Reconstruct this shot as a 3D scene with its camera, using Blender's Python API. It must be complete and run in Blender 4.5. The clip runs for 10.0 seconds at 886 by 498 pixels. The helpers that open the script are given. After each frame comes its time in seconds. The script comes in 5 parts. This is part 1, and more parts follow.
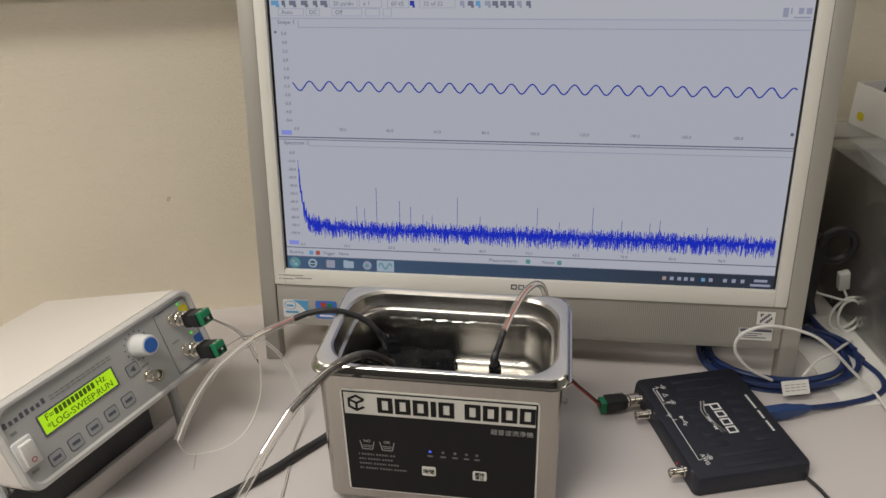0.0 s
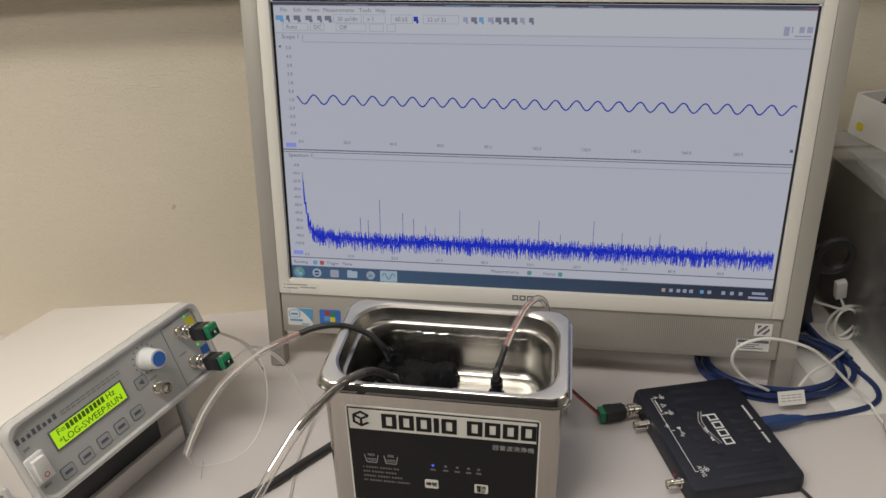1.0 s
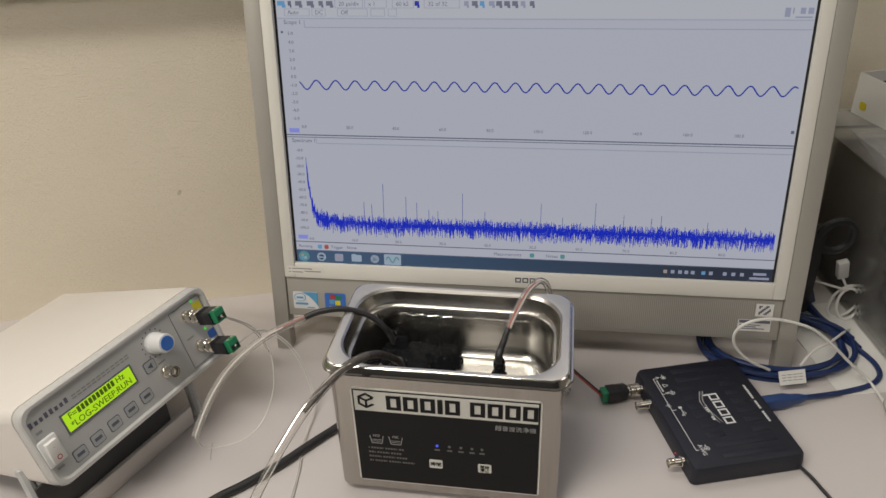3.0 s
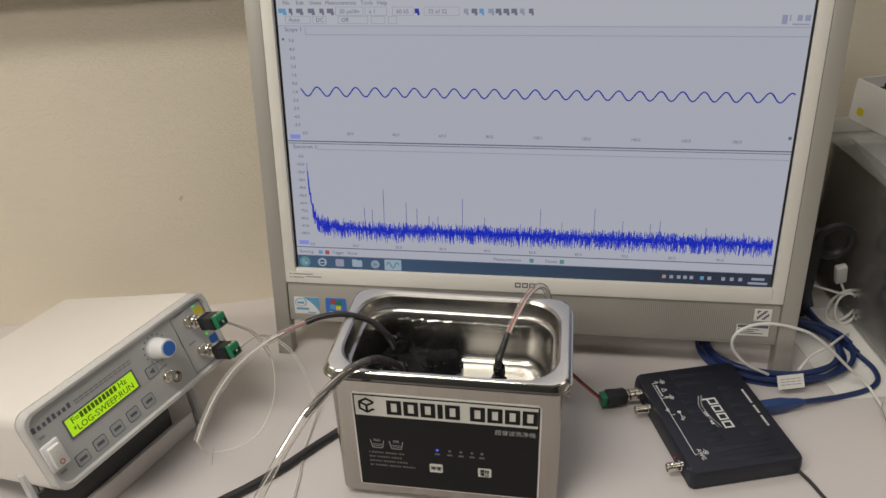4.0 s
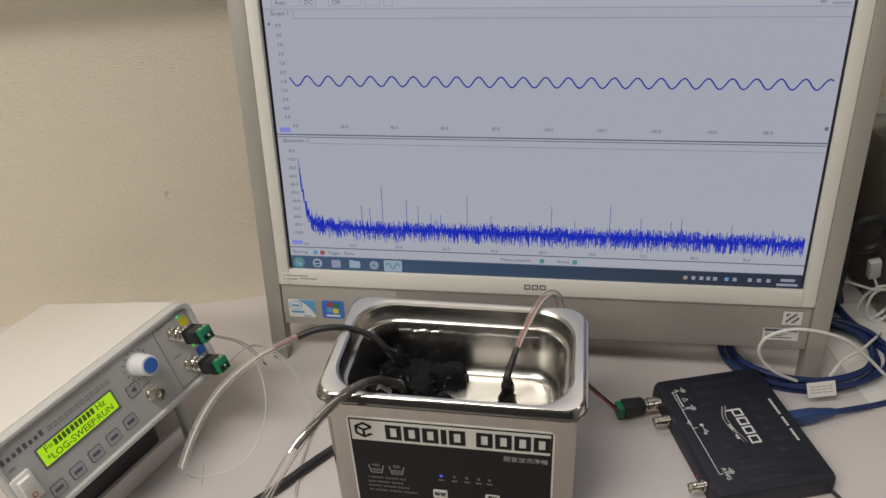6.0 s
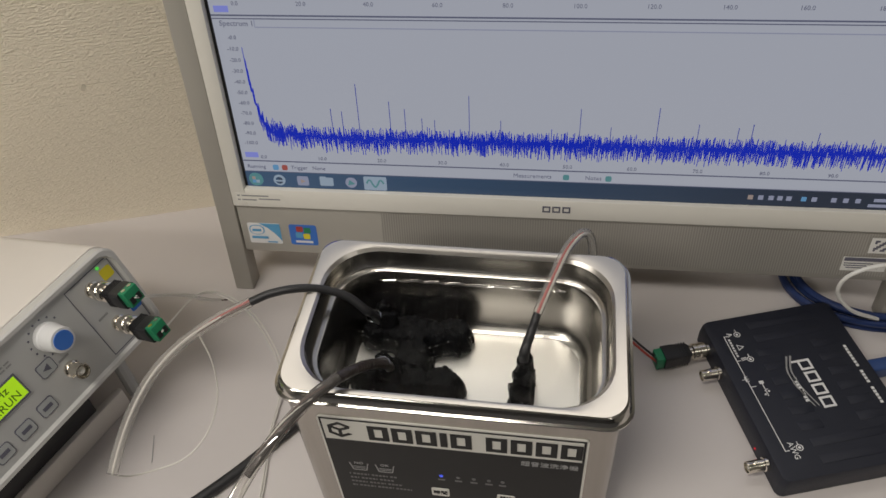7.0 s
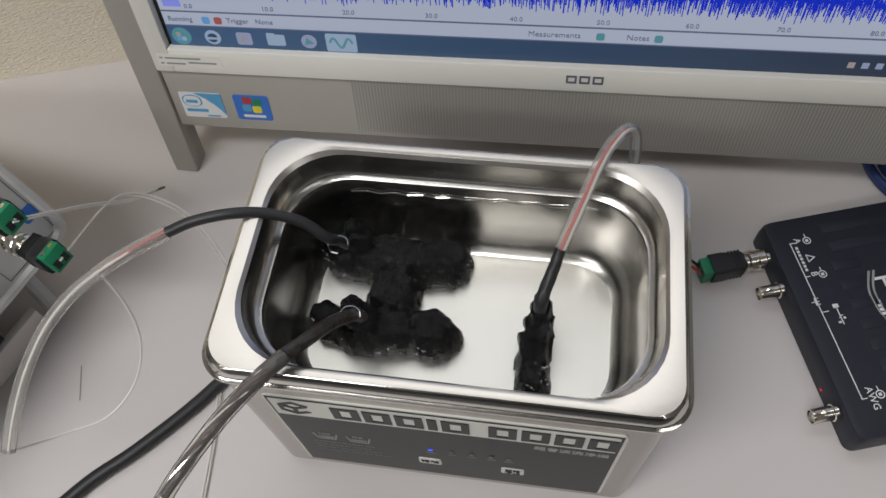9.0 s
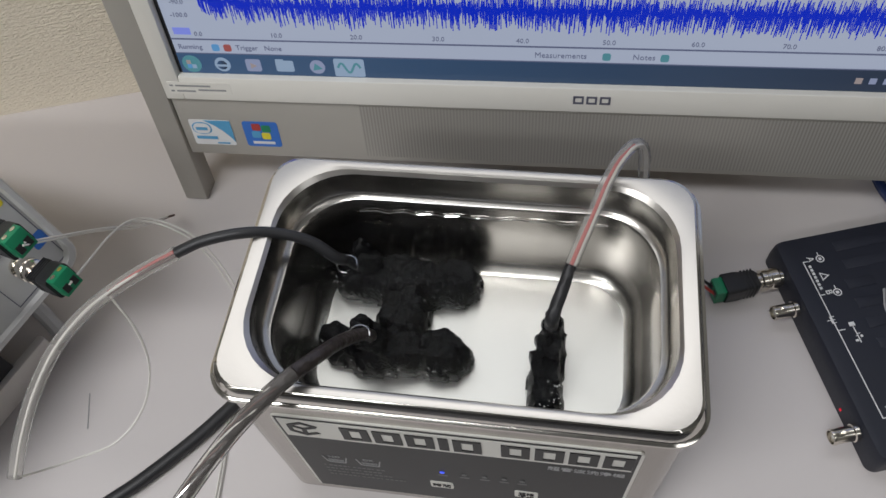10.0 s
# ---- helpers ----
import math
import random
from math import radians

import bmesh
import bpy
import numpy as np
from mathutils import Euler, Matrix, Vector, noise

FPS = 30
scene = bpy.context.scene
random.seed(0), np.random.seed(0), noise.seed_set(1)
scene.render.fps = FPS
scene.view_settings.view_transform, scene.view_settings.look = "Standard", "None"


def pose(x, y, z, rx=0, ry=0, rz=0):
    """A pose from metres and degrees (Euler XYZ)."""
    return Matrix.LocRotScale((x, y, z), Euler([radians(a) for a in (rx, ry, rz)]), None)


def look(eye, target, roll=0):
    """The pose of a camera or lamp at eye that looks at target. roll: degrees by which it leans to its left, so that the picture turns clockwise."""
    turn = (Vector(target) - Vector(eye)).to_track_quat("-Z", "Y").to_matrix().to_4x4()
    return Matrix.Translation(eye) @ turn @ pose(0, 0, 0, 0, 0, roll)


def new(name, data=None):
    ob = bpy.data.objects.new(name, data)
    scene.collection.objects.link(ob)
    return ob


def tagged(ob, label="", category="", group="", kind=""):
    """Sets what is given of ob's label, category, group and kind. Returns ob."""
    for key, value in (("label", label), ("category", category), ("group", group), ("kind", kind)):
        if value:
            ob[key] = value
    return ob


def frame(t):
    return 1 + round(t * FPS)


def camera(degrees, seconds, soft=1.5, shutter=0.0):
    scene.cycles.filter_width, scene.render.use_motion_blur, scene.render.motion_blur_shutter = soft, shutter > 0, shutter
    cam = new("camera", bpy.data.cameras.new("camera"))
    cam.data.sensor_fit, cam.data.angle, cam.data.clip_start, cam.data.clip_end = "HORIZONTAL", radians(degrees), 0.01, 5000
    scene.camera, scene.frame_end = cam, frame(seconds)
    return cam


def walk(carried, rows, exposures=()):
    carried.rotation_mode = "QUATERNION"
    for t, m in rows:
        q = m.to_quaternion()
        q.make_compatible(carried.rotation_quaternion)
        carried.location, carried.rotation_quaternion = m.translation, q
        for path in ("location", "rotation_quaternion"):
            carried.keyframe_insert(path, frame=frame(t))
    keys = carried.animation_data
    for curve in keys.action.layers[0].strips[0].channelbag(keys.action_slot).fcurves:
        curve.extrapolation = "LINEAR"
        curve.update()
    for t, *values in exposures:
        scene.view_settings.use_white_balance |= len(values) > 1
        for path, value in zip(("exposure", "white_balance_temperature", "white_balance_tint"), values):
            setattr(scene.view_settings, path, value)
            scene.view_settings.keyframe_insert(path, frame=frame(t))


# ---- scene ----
cam = camera(60.0, 10.0)
PATH = [
    (0, (0.0422, -0.0435, 0.4826), (0.0335, 1.7201, -0.4607), -1.53),
    (0.5, (0.0433, -0.0401, 0.4943), (0.0338, 1.7165, -0.4620), -1.49),
    (1, (0.0403, -0.0383, 0.5126), (0.0308, 1.7025, -0.4720), -1.38),
    (1.5, (0.0422, -0.0406, 0.5164), (0.0234, 1.6881, -0.4893), -1.69),
    (2, (0.0413, -0.0400, 0.5184), (0.0231, 1.6766, -0.5077), -1.76),
    (2.5, (0.0430, -0.0410, 0.5174), (0.0161, 1.6733, -0.5124), -2.08),
    (4, (0.0444, -0.0459, 0.5217), (0.0153, 1.6749, -0.4973), -2.21),
    (4.5, (0.0447, -0.0471, 0.5220), (0.0110, 1.6767, -0.4915), -2.25),
    (5, (0.0462, -0.0470, 0.5231), (0.0103, 1.6776, -0.4890), -2.46),
    (6.3, (0.0489, 0.0668, 0.5202), (-0.0073, 1.6793, -0.6617), -3.34),
    (6.5, (0.0418, 0.1044, 0.5132), (-0.0044, 1.6597, -0.7433), -3.08),
    (7, (0.0489, 0.1867, 0.4848), (-0.0187, 1.5770, -0.9513), -4.84),
    (7.5, (0.0498, 0.2616, 0.4492), (-0.0192, 1.4800, -1.1353), -5.00),
    (8, (0.0515, 0.2964, 0.4301), (-0.0292, 1.3787, -1.2498), -5.89),
    (8.5, (0.0532, 0.3086, 0.4222), (-0.0380, 1.3020, -1.3113), -6.90),
    (9, (0.0515, 0.3122, 0.4197), (-0.0372, 1.2970, -1.3187), -6.99),
    (9.5, (0.0515, 0.3108, 0.4170), (-0.0365, 1.3045, -1.3165), -7.07),
    (10, (0.0510, 0.3054, 0.4133), (-0.0573, 1.3761, -1.2725), -8.19),
]
GRADE = [(0.0, -0.08, 6700, 10), (5.2, -0.08, 6700, 10), (6.5, -0.20, 6600, 10), (7.0, -0.29, 6640, 10), (7.5, -0.25, 6560, 10), (8.0, -0.15, 6500, 10), (8.5, -0.14, 6280, 10), (9.0, -0.12, 6060, 10), (10.0, -0.12, 5950, 10)]
walk(cam, [(t, look(eye, target, roll)) for t, eye, target, roll in PATH], GRADE)

# ---- light ----
world = bpy.data.worlds.new("room_air")
scene.world = world
world.use_nodes = True
world.node_tree.nodes["Background"].inputs[0].default_value = (0.80, 0.86, 1.0, 1)
world.node_tree.nodes["Background"].inputs[1].default_value = 0.04


def ceiling_area_lamp(x, y, power, sx=1.2, sy=0.28):
    lamp = bpy.data.lights.new("unseen_area_light", "AREA")
    lamp.shape, lamp.size, lamp.size_y = "RECTANGLE", sx, sy
    lamp.energy, lamp.color = power, (1.0, 0.955, 0.89)
    ob = new("unseen_area_light", lamp)
    ob.matrix_world = pose(x, y, 1.70)
    return ob


# Last two are added: a right fill, a broad rear panel mirrored by steel.
LAMPS = ((-1.3, -1.10, 25, 1.2, 0.28), (-0.66, -0.15, 19.0, 1.2, 0.28), (1.15, -0.55, 3.0, 1.2, 0.28), (-0.05, 1.75, 25, 2.4, 1.7))
for lx, ly, watts, sx, sy in LAMPS:
    ceiling_area_lamp(lx, ly, watts, sx, sy)


# ---- materials ----
def mat(name, color, rough=0.5, metal=0.0, vary=0.06, scale=30.0, grain=0.0, grain_scale=400.0, stretch=(1, 1, 1), rough_vary=0.0, emit=None, power=0.0, spec=0.5, coat=0.0):
    """A procedural surface: base colour with slow variation, fine relief and uneven gloss."""
    m = bpy.data.materials.new(name)
    m.use_nodes = True
    nt = m.node_tree
    b = nt.nodes["Principled BSDF"]
    b.inputs["Base Color"].default_value = (*color, 1)
    b.inputs["Roughness"].default_value = rough
    b.inputs["Metallic"].default_value = metal
    b.inputs["Specular IOR Level"].default_value = spec
    b.inputs["Coat Weight"].default_value = coat
    if emit:
        b.inputs["Emission Color"].default_value = (*emit, 1)
        b.inputs["Emission Strength"].default_value = power
    if vary or grain or rough_vary:
        tc = nt.nodes.new("ShaderNodeTexCoord")
        mp = nt.nodes.new("ShaderNodeMapping")
        mp.inputs["Scale"].default_value = stretch
        nt.links.new(tc.outputs["Object"], mp.inputs["Vector"])
        slow = nt.nodes.new("ShaderNodeTexNoise")
        slow.inputs["Scale"].default_value = scale
        slow.inputs["Detail"].default_value = 5
        nt.links.new(mp.outputs["Vector"], slow.inputs["Vector"])
        if vary:
            mix = nt.nodes.new("ShaderNodeMix")
            mix.data_type = "RGBA"
            mix.inputs["A"].default_value = (*[max(0.0, c * (1 - vary)) for c in color], 1)
            mix.inputs["B"].default_value = (*[min(1.0, c * (1 + vary)) for c in color], 1)
            nt.links.new(slow.outputs["Fac"], mix.inputs["Factor"])
            nt.links.new(mix.outputs["Result"], b.inputs["Base Color"])
        if rough_vary:
            mr = nt.nodes.new("ShaderNodeMapRange")
            mr.inputs["To Min"].default_value = max(0.02, rough - rough_vary)
            mr.inputs["To Max"].default_value = min(1.0, rough + rough_vary)
            nt.links.new(slow.outputs["Fac"], mr.inputs["Value"])
            nt.links.new(mr.outputs["Result"], b.inputs["Roughness"])
        if grain:
            fine = nt.nodes.new("ShaderNodeTexNoise")
            fine.inputs["Scale"].default_value = grain_scale
            fine.inputs["Detail"].default_value = 3
            nt.links.new(mp.outputs["Vector"], fine.inputs["Vector"])
            bp = nt.nodes.new("ShaderNodeBump")
            bp.inputs["Strength"].default_value = grain
            bp.inputs["Distance"].default_value = 0.001
            nt.links.new(fine.outputs["Fac"], bp.inputs["Height"])
            nt.links.new(bp.outputs["Normal"], b.inputs["Normal"])
    return m


def clear(name, tint, body=0.3, rough=0.15, milk=(0.8, 0.8, 0.78), ior=1.15):
    """Clear plastic: most light passes, the rest scatters, gloss by Fresnel."""
    m = bpy.data.materials.new(name)
    m.use_nodes = True
    nt = m.node_tree
    nt.nodes.remove(nt.nodes["Principled BSDF"])
    tr = nt.nodes.new("ShaderNodeBsdfTransparent")
    tr.inputs["Color"].default_value = (*tint, 1)
    df = nt.nodes.new("ShaderNodeBsdfDiffuse")
    df.inputs["Color"].default_value = (*milk, 1)
    gl = nt.nodes.new("ShaderNodeBsdfGlossy")
    gl.inputs["Roughness"].default_value = rough
    fr = nt.nodes.new("ShaderNodeFresnel")
    fr.inputs["IOR"].default_value = ior
    a, b = nt.nodes.new("ShaderNodeMixShader"), nt.nodes.new("ShaderNodeMixShader")
    a.inputs[0].default_value = body
    nt.links.new(tr.outputs[0], a.inputs[1])
    nt.links.new(df.outputs[0], a.inputs[2])
    nt.links.new(fr.outputs[0], b.inputs[0])
    nt.links.new(a.outputs[0], b.inputs[1])
    nt.links.new(gl.outputs[0], b.inputs[2])
    nt.links.new(b.outputs[0], nt.nodes["Material Output"].inputs[0])
    return m


def wallpaper(name):
    m = mat(name, (0.83, 0.755, 0.615), rough=0.8, vary=0.05, scale=5, spec=0.25)
    nt = m.node_tree
    b = nt.nodes["Principled BSDF"]
    tc = nt.nodes.new("ShaderNodeTexCoord")
    heights = []
    for stretch, sc in (((110, 110, 1000), 1.0), ((260, 260, 900), 1.0)):
        mp = nt.nodes.new("ShaderNodeMapping")
        mp.inputs["Scale"].default_value = stretch
        nt.links.new(tc.outputs["Object"], mp.inputs["Vector"])
        n = nt.nodes.new("ShaderNodeTexNoise")
        n.inputs["Scale"].default_value = sc
        n.inputs["Detail"].default_value = 2
        nt.links.new(mp.outputs["Vector"], n.inputs["Vector"])
        heights.append(n)
    weave = nt.nodes.new("ShaderNodeTexWave")
    weave.bands_direction = "Z"
    weave.inputs["Scale"].default_value = 105
    weave.inputs["Distortion"].default_value = 8.0
    weave.inputs["Detail"].default_value = 3
    weave.inputs["Detail Scale"].default_value = 2.4
    nt.links.new(tc.outputs["Object"], weave.inputs["Vector"])
    ridge = nt.nodes.new("ShaderNodeMath")
    ridge.operation = "MULTIPLY_ADD"
    ridge.inputs[1].default_value = 0.30
    nt.links.new(weave.outputs["Fac"], ridge.inputs[0])
    nt.links.new(heights[0].outputs["Fac"], ridge.inputs[2])
    add = nt.nodes.new("ShaderNodeMath")
    nt.links.new(ridge.outputs[0], add.inputs[0])
    nt.links.new(heights[1].outputs["Fac"], add.inputs[1])
    bp = nt.nodes.new("ShaderNodeBump")
    bp.inputs["Strength"].default_value = 0.75
    bp.inputs["Distance"].default_value = 0.0013
    nt.links.new(add.outputs[0], bp.inputs["Height"])
    nt.links.new(bp.outputs["Normal"], b.inputs["Normal"])
    return m


def grille_metal(name):
    """Silver painted panel with fine punched slots."""
    m = mat(name, (0.46, 0.44, 0.40), rough=0.38, metal=0.35, vary=0.03)
    nt = m.node_tree
    b = nt.nodes["Principled BSDF"]
    tc = nt.nodes.new("ShaderNodeTexCoord")
    w = nt.nodes.new("ShaderNodeTexWave")
    w.bands_direction = "X"
    w.inputs["Scale"].default_value = 165
    nt.links.new(tc.outputs["Object"], w.inputs["Vector"])
    worn = nt.nodes.new("ShaderNodeTexNoise")
    worn.inputs["Scale"].default_value = 14
    nt.links.new(tc.outputs["Object"], worn.inputs["Vector"])
    mul = nt.nodes.new("ShaderNodeMath")
    mul.operation = "MULTIPLY"
    nt.links.new(w.outputs["Fac"], mul.inputs[0])
    nt.links.new(worn.outputs["Fac"], mul.inputs[1])
    mix = nt.nodes.new("ShaderNodeMix")
    mix.data_type = "RGBA"
    mix.inputs["A"].default_value = (0.45, 0.43, 0.39, 1)
    mix.inputs["B"].default_value = (0.24, 0.23, 0.21, 1)
    nt.links.new(mul.outputs[0], mix.inputs["Factor"])
    nt.links.new(mix.outputs["Result"], b.inputs["Base Color"])
    return m


def glow(name, color, power=1.0):
    return mat(name, (0.01, 0.01, 0.01), rough=0.35, vary=0, emit=color, power=power, spec=0.3)


M_WALL = wallpaper("textured_wallpaper")
M_PAINT = mat("room_paint", (0.42, 0.41, 0.38), 0.8, vary=0.05, scale=3, grain=0.1)
M_CEIL = mat("ceiling_board", (0.72, 0.72, 0.70), 0.9, vary=0.04, scale=6, grain=0.3)
M_CARPET = mat("carpet", (0.12, 0.12, 0.13), 0.95, vary=0.3, scale=40, grain=0.5)
M_DARKBACK = mat("dark_reflection_backing", (0.07, 0.07, 0.075), 0.7, vary=0.1, scale=4)
M_DESK = mat("desk_laminate", (0.60, 0.562, 0.550), 0.42, vary=0.025, scale=9, grain=0.06, grain_scale=1500, rough_vary=0.06)
M_SHELF = mat("shelf_edge_paint", (0.62, 0.62, 0.60), 0.5)
M_SILVER = mat("silver_paint", (0.42, 0.40, 0.36), 0.46, metal=0.22, vary=0.04, grain=0.02)
M_GRILLE = grille_metal("silver_grille")
M_WHITE = mat("white_bezel_plastic", (0.78, 0.76, 0.70), 0.28, vary=0.02)
M_RIMTOP = mat("satin_rim", (0.62, 0.59, 0.55), 0.31, metal=1.0, vary=0.05, scale=50, grain=0.04, grain_scale=500, rough_vary=0.05)
M_STEEL = mat("polished_stainless", (0.56, 0.535, 0.50), 0.25, metal=1.0, vary=0.04, scale=60, grain=0.03, grain_scale=300, rough_vary=0.05)
M_AIR = mat("air_bubble", (0.62, 0.62, 0.60), 0.1, vary=0, spec=0.8)
M_MIRROR = mat("bright_stainless", (0.62, 0.60, 0.56), 0.12, metal=1.0, vary=0.04, scale=60, grain=0.02, grain_scale=300)
M_SATIN = mat("satin_stainless", (0.74, 0.72, 0.69), 0.36, metal=1.0, vary=0.04, scale=90, grain=0.05, grain_scale=900, rough_vary=0.05)
M_GLINT = mat("bright_glint_metal", (0.8, 0.8, 0.8), 0.08, metal=1.0, vary=0)
M_BRUSH = mat("brushed_stainless", (0.39, 0.365, 0.335), 0.20, metal=1.0, vary=0.20, scale=8, grain=0.2, grain_scale=60, stretch=(16, 16, 0.6), rough_vary=0.06)
M_RUBBER = mat("black_rubber", (0.0060, 0.0060, 0.0066), 0.22, vary=0.3, scale=120, grain=0.7, grain_scale=520, spec=0.075)
M_BLACK = mat("black_plastic", (0.018, 0.018, 0.02), 0.42, vary=0.15, grain=0.1)
M_CABLE = mat("black_cable", (0.02, 0.02, 0.022), 0.45, vary=0.2)
M_LABEL = mat("black_label_film", (0.0085, 0.0085, 0.009), 0.34, vary=0.08, spec=0.18)
M_LWHITE = mat("label_white", (0.66, 0.65, 0.60), 0.35, vary=0.03)
M_INK = mat("grey_ink", (0.30, 0.30, 0.30), 0.5, vary=0)
M_DIM = mat("dim_ink", (0.13, 0.13, 0.13), 0.5, vary=0)
M_SCOPE = mat("navy_plastic", (0.011, 0.013, 0.023), 0.46, vary=0.12, grain=0.25, grain_scale=1800)
M_PRINT = mat("white_print", (0.72, 0.72, 0.72), 0.5, vary=0)
M_NICKEL = mat("nickel", (0.82, 0.77, 0.68), 0.16, metal=1.0, vary=0.1, scale=200)
M_ABS = mat("beige_abs", (0.74, 0.70, 0.655), 0.5, vary=0.025, grain=0.12, grain_scale=1600)
M_RIM = mat("pale_grey_rim", (0.56, 0.555, 0.54), 0.42, vary=0.03)
M_SKY = mat("sky_blue_print", (0.10, 0.34, 0.58), 0.4, vary=0.05)
M_FACE = mat("grey_faceplate", (0.50, 0.505, 0.50), 0.45, vary=0.03)
M_KEY = mat("key_grey", (0.40, 0.42, 0.425), 0.55, vary=0.03)
M_TXT = mat("dark_print", (0.12, 0.12, 0.16), 0.5, vary=0)
M_BLUE = mat("blue_plastic", (0.04, 0.16, 0.55), 0.4, vary=0.05)
M_YEL = mat("yellow_print", (0.72, 0.62, 0.03), 0.5, vary=0)
M_GREEN = mat("green_terminal", (0.015, 0.22, 0.10), 0.4, vary=0.1)
M_USB = mat("blue_usb_plastic", (0.02, 0.055, 0.18), 0.4, vary=0.1)
M_USBC = mat("blue_cable", (0.013, 0.030, 0.11), 0.4, vary=0.15)
M_WIRE = mat("white_wire", (0.74, 0.73, 0.70), 0.45, vary=0.05)
M_RED = mat("red_wire", (0.42, 0.05, 0.04), 0.45, vary=0.1)
M_BROWN = mat("brown_wire", (0.10, 0.05, 0.04), 0.5, vary=0.2)
M_PAPER = mat("paper", (0.75, 0.74, 0.71), 0.7, vary=0.03)
M_CARTON = mat("white_carton", (0.80, 0.79, 0.76), 0.6, vary=0.04, scale=20)
M_CLOTH = mat("dark_cloth", (0.035, 0.035, 0.036), 0.9, vary=0.3, scale=60, grain=0.5)
M_TUBE2 = clear("clear_sheath", (0.95, 0.94, 0.93), 0.08, 0.2, (0.86, 0.83, 0.79), ior=1.14)
M_TUBE = clear("clear_tube", (0.97, 0.965, 0.955), 0.15, 0.26, (0.90, 0.87, 0.83), ior=1.12)
M_FINE = mat("fine_white_lead", (0.70, 0.68, 0.63), 0.35, vary=0.05)
M_BRAID = mat("braid", (0.055, 0.045, 0.042), 0.28, metal=0.3, vary=0.9, scale=140, grain=0.6, grain_scale=400)
M_CASE = clear("clear_case", (0.93, 0.93, 0.92), 0.12, 0.12, (0.5, 0.5, 0.5))
M_CASELID = clear("frosted_lid", (0.93, 0.94, 0.95), 0.30, 0.2, (0.74, 0.75, 0.77))
M_WATER = clear("water_surface", (0.97, 0.98, 0.97), 0.0, 0.01, ior=1.12)
M_LAMP = glow("lamp_diffuser", (1.0, 0.94, 0.84), 3.0)
S_BACK = glow("screen_window", (0.365, 0.388, 0.458), 1.0)
S_PANEL = glow("screen_panel", (0.392, 0.410, 0.470), 1.0)
S_LINE = glow("screen_line", (0.10, 0.11, 0.17), 1.0)
S_SOFT = glow("screen_soft_line", (0.24, 0.26, 0.36), 1.0)
S_TEXT = glow("screen_text", (0.13, 0.14, 0.20), 1.0)
S_TRACE = glow("trace_blue", (0.018, 0.032, 0.30), 1.0)
S_SPEC = glow("spectrum_blue", (0.004, 0.020, 0.44), 1.0)
S_TASK = glow("taskbar", (0.035, 0.066, 0.12), 1.0)
S_TASK_RAMP = S_TASK.node_tree.nodes.new("ShaderNodeValToRGB")
S_TASK_RAMP.color_ramp.elements[0].position, S_TASK_RAMP.color_ramp.elements[0].color = 0.05, (0.040, 0.082, 0.155, 1)
S_TASK_RAMP.color_ramp.elements[1].position, S_TASK_RAMP.color_ramp.elements[1].color = 0.88, (0.018, 0.026, 0.045, 1)
S_TASK_XYZ = S_TASK.node_tree.nodes.new("ShaderNodeSeparateXYZ")
S_TASK.node_tree.links.new(S_TASK.node_tree.nodes.new("ShaderNodeTexCoord").outputs["Generated"], S_TASK_XYZ.inputs[0])
S_TASK.node_tree.links.new(S_TASK_XYZ.outputs["X"], S_TASK_RAMP.inputs[0])
S_TASK.node_tree.links.new(S_TASK_RAMP.outputs[0], S_TASK.node_tree.nodes["Principled BSDF"].inputs["Emission Color"])
S_TITLE = glow("title_bar", (0.05, 0.055, 0.09), 1.0)
S_ICON = glow("icon_light", (0.26, 0.33, 0.42), 1.0)
S_CYAN = glow("icon_cyan", (0.10, 0.26, 0.46), 1.0)
S_ORANGE = glow("icon_orange", (0.30, 0.24, 0.22), 1.0)
S_TEAL = glow("icon_teal", (0.08, 0.22, 0.24), 1.0)
S_RED = glow("icon_red", (0.30, 0.07, 0.06), 1.0)
S_HIGH = glow("axis_box", (0.20, 0.23, 0.62), 1.0)
M_LCD = glow("lcd_backlight", (0.42, 0.74, 0.015), 0.95)
M_LCDINK = mat("lcd_ink", (0.10, 0.19, 0.012), 0.5, vary=0)
M_LEDB = glow("blue_led", (0.07, 0.12, 0.9), 1.0)
M_LEDR = glow("red_led", (0.9, 0.01, 0.03), 0.8)
M_LEDG = glow("green_led", (0.1, 0.8, 0.08), 0.8)


# ---- mesh tools ----
def to_mesh(name, bm, material, smooth=True):
    me = bpy.data.meshes.new(name)
    bmesh.ops.recalc_face_normals(bm, faces=bm.faces)
    bm.to_mesh(me)
    bm.free()
    me.materials.append(material)
    if smooth:
        me.shade_smooth()
        me.set_sharp_from_angle(angle=radians(32))
    return me


def part(name, bm, material, parent, label="", smooth=True):
    """Links a bmesh as one mesh object under a thing or a part."""
    ob = new(name, to_mesh(name, bm, material, smooth))
    ob.parent = parent
    return tagged(ob, label)


def thing(name, label, category, m=None, group="", kind=""):
    ob = new(name)
    ob.empty_display_size = 0.02
    ob.matrix_world = m if m is not None else Matrix()
    return tagged(ob, label, category, group, kind)


def solid(name, bm, material, label, category, m=None, group="", kind="", smooth=True):
    ob = new(name, to_mesh(name, bm, material, smooth))
    if m is not None:
        ob.matrix_world = m
    return tagged(ob, label, category, group, kind)


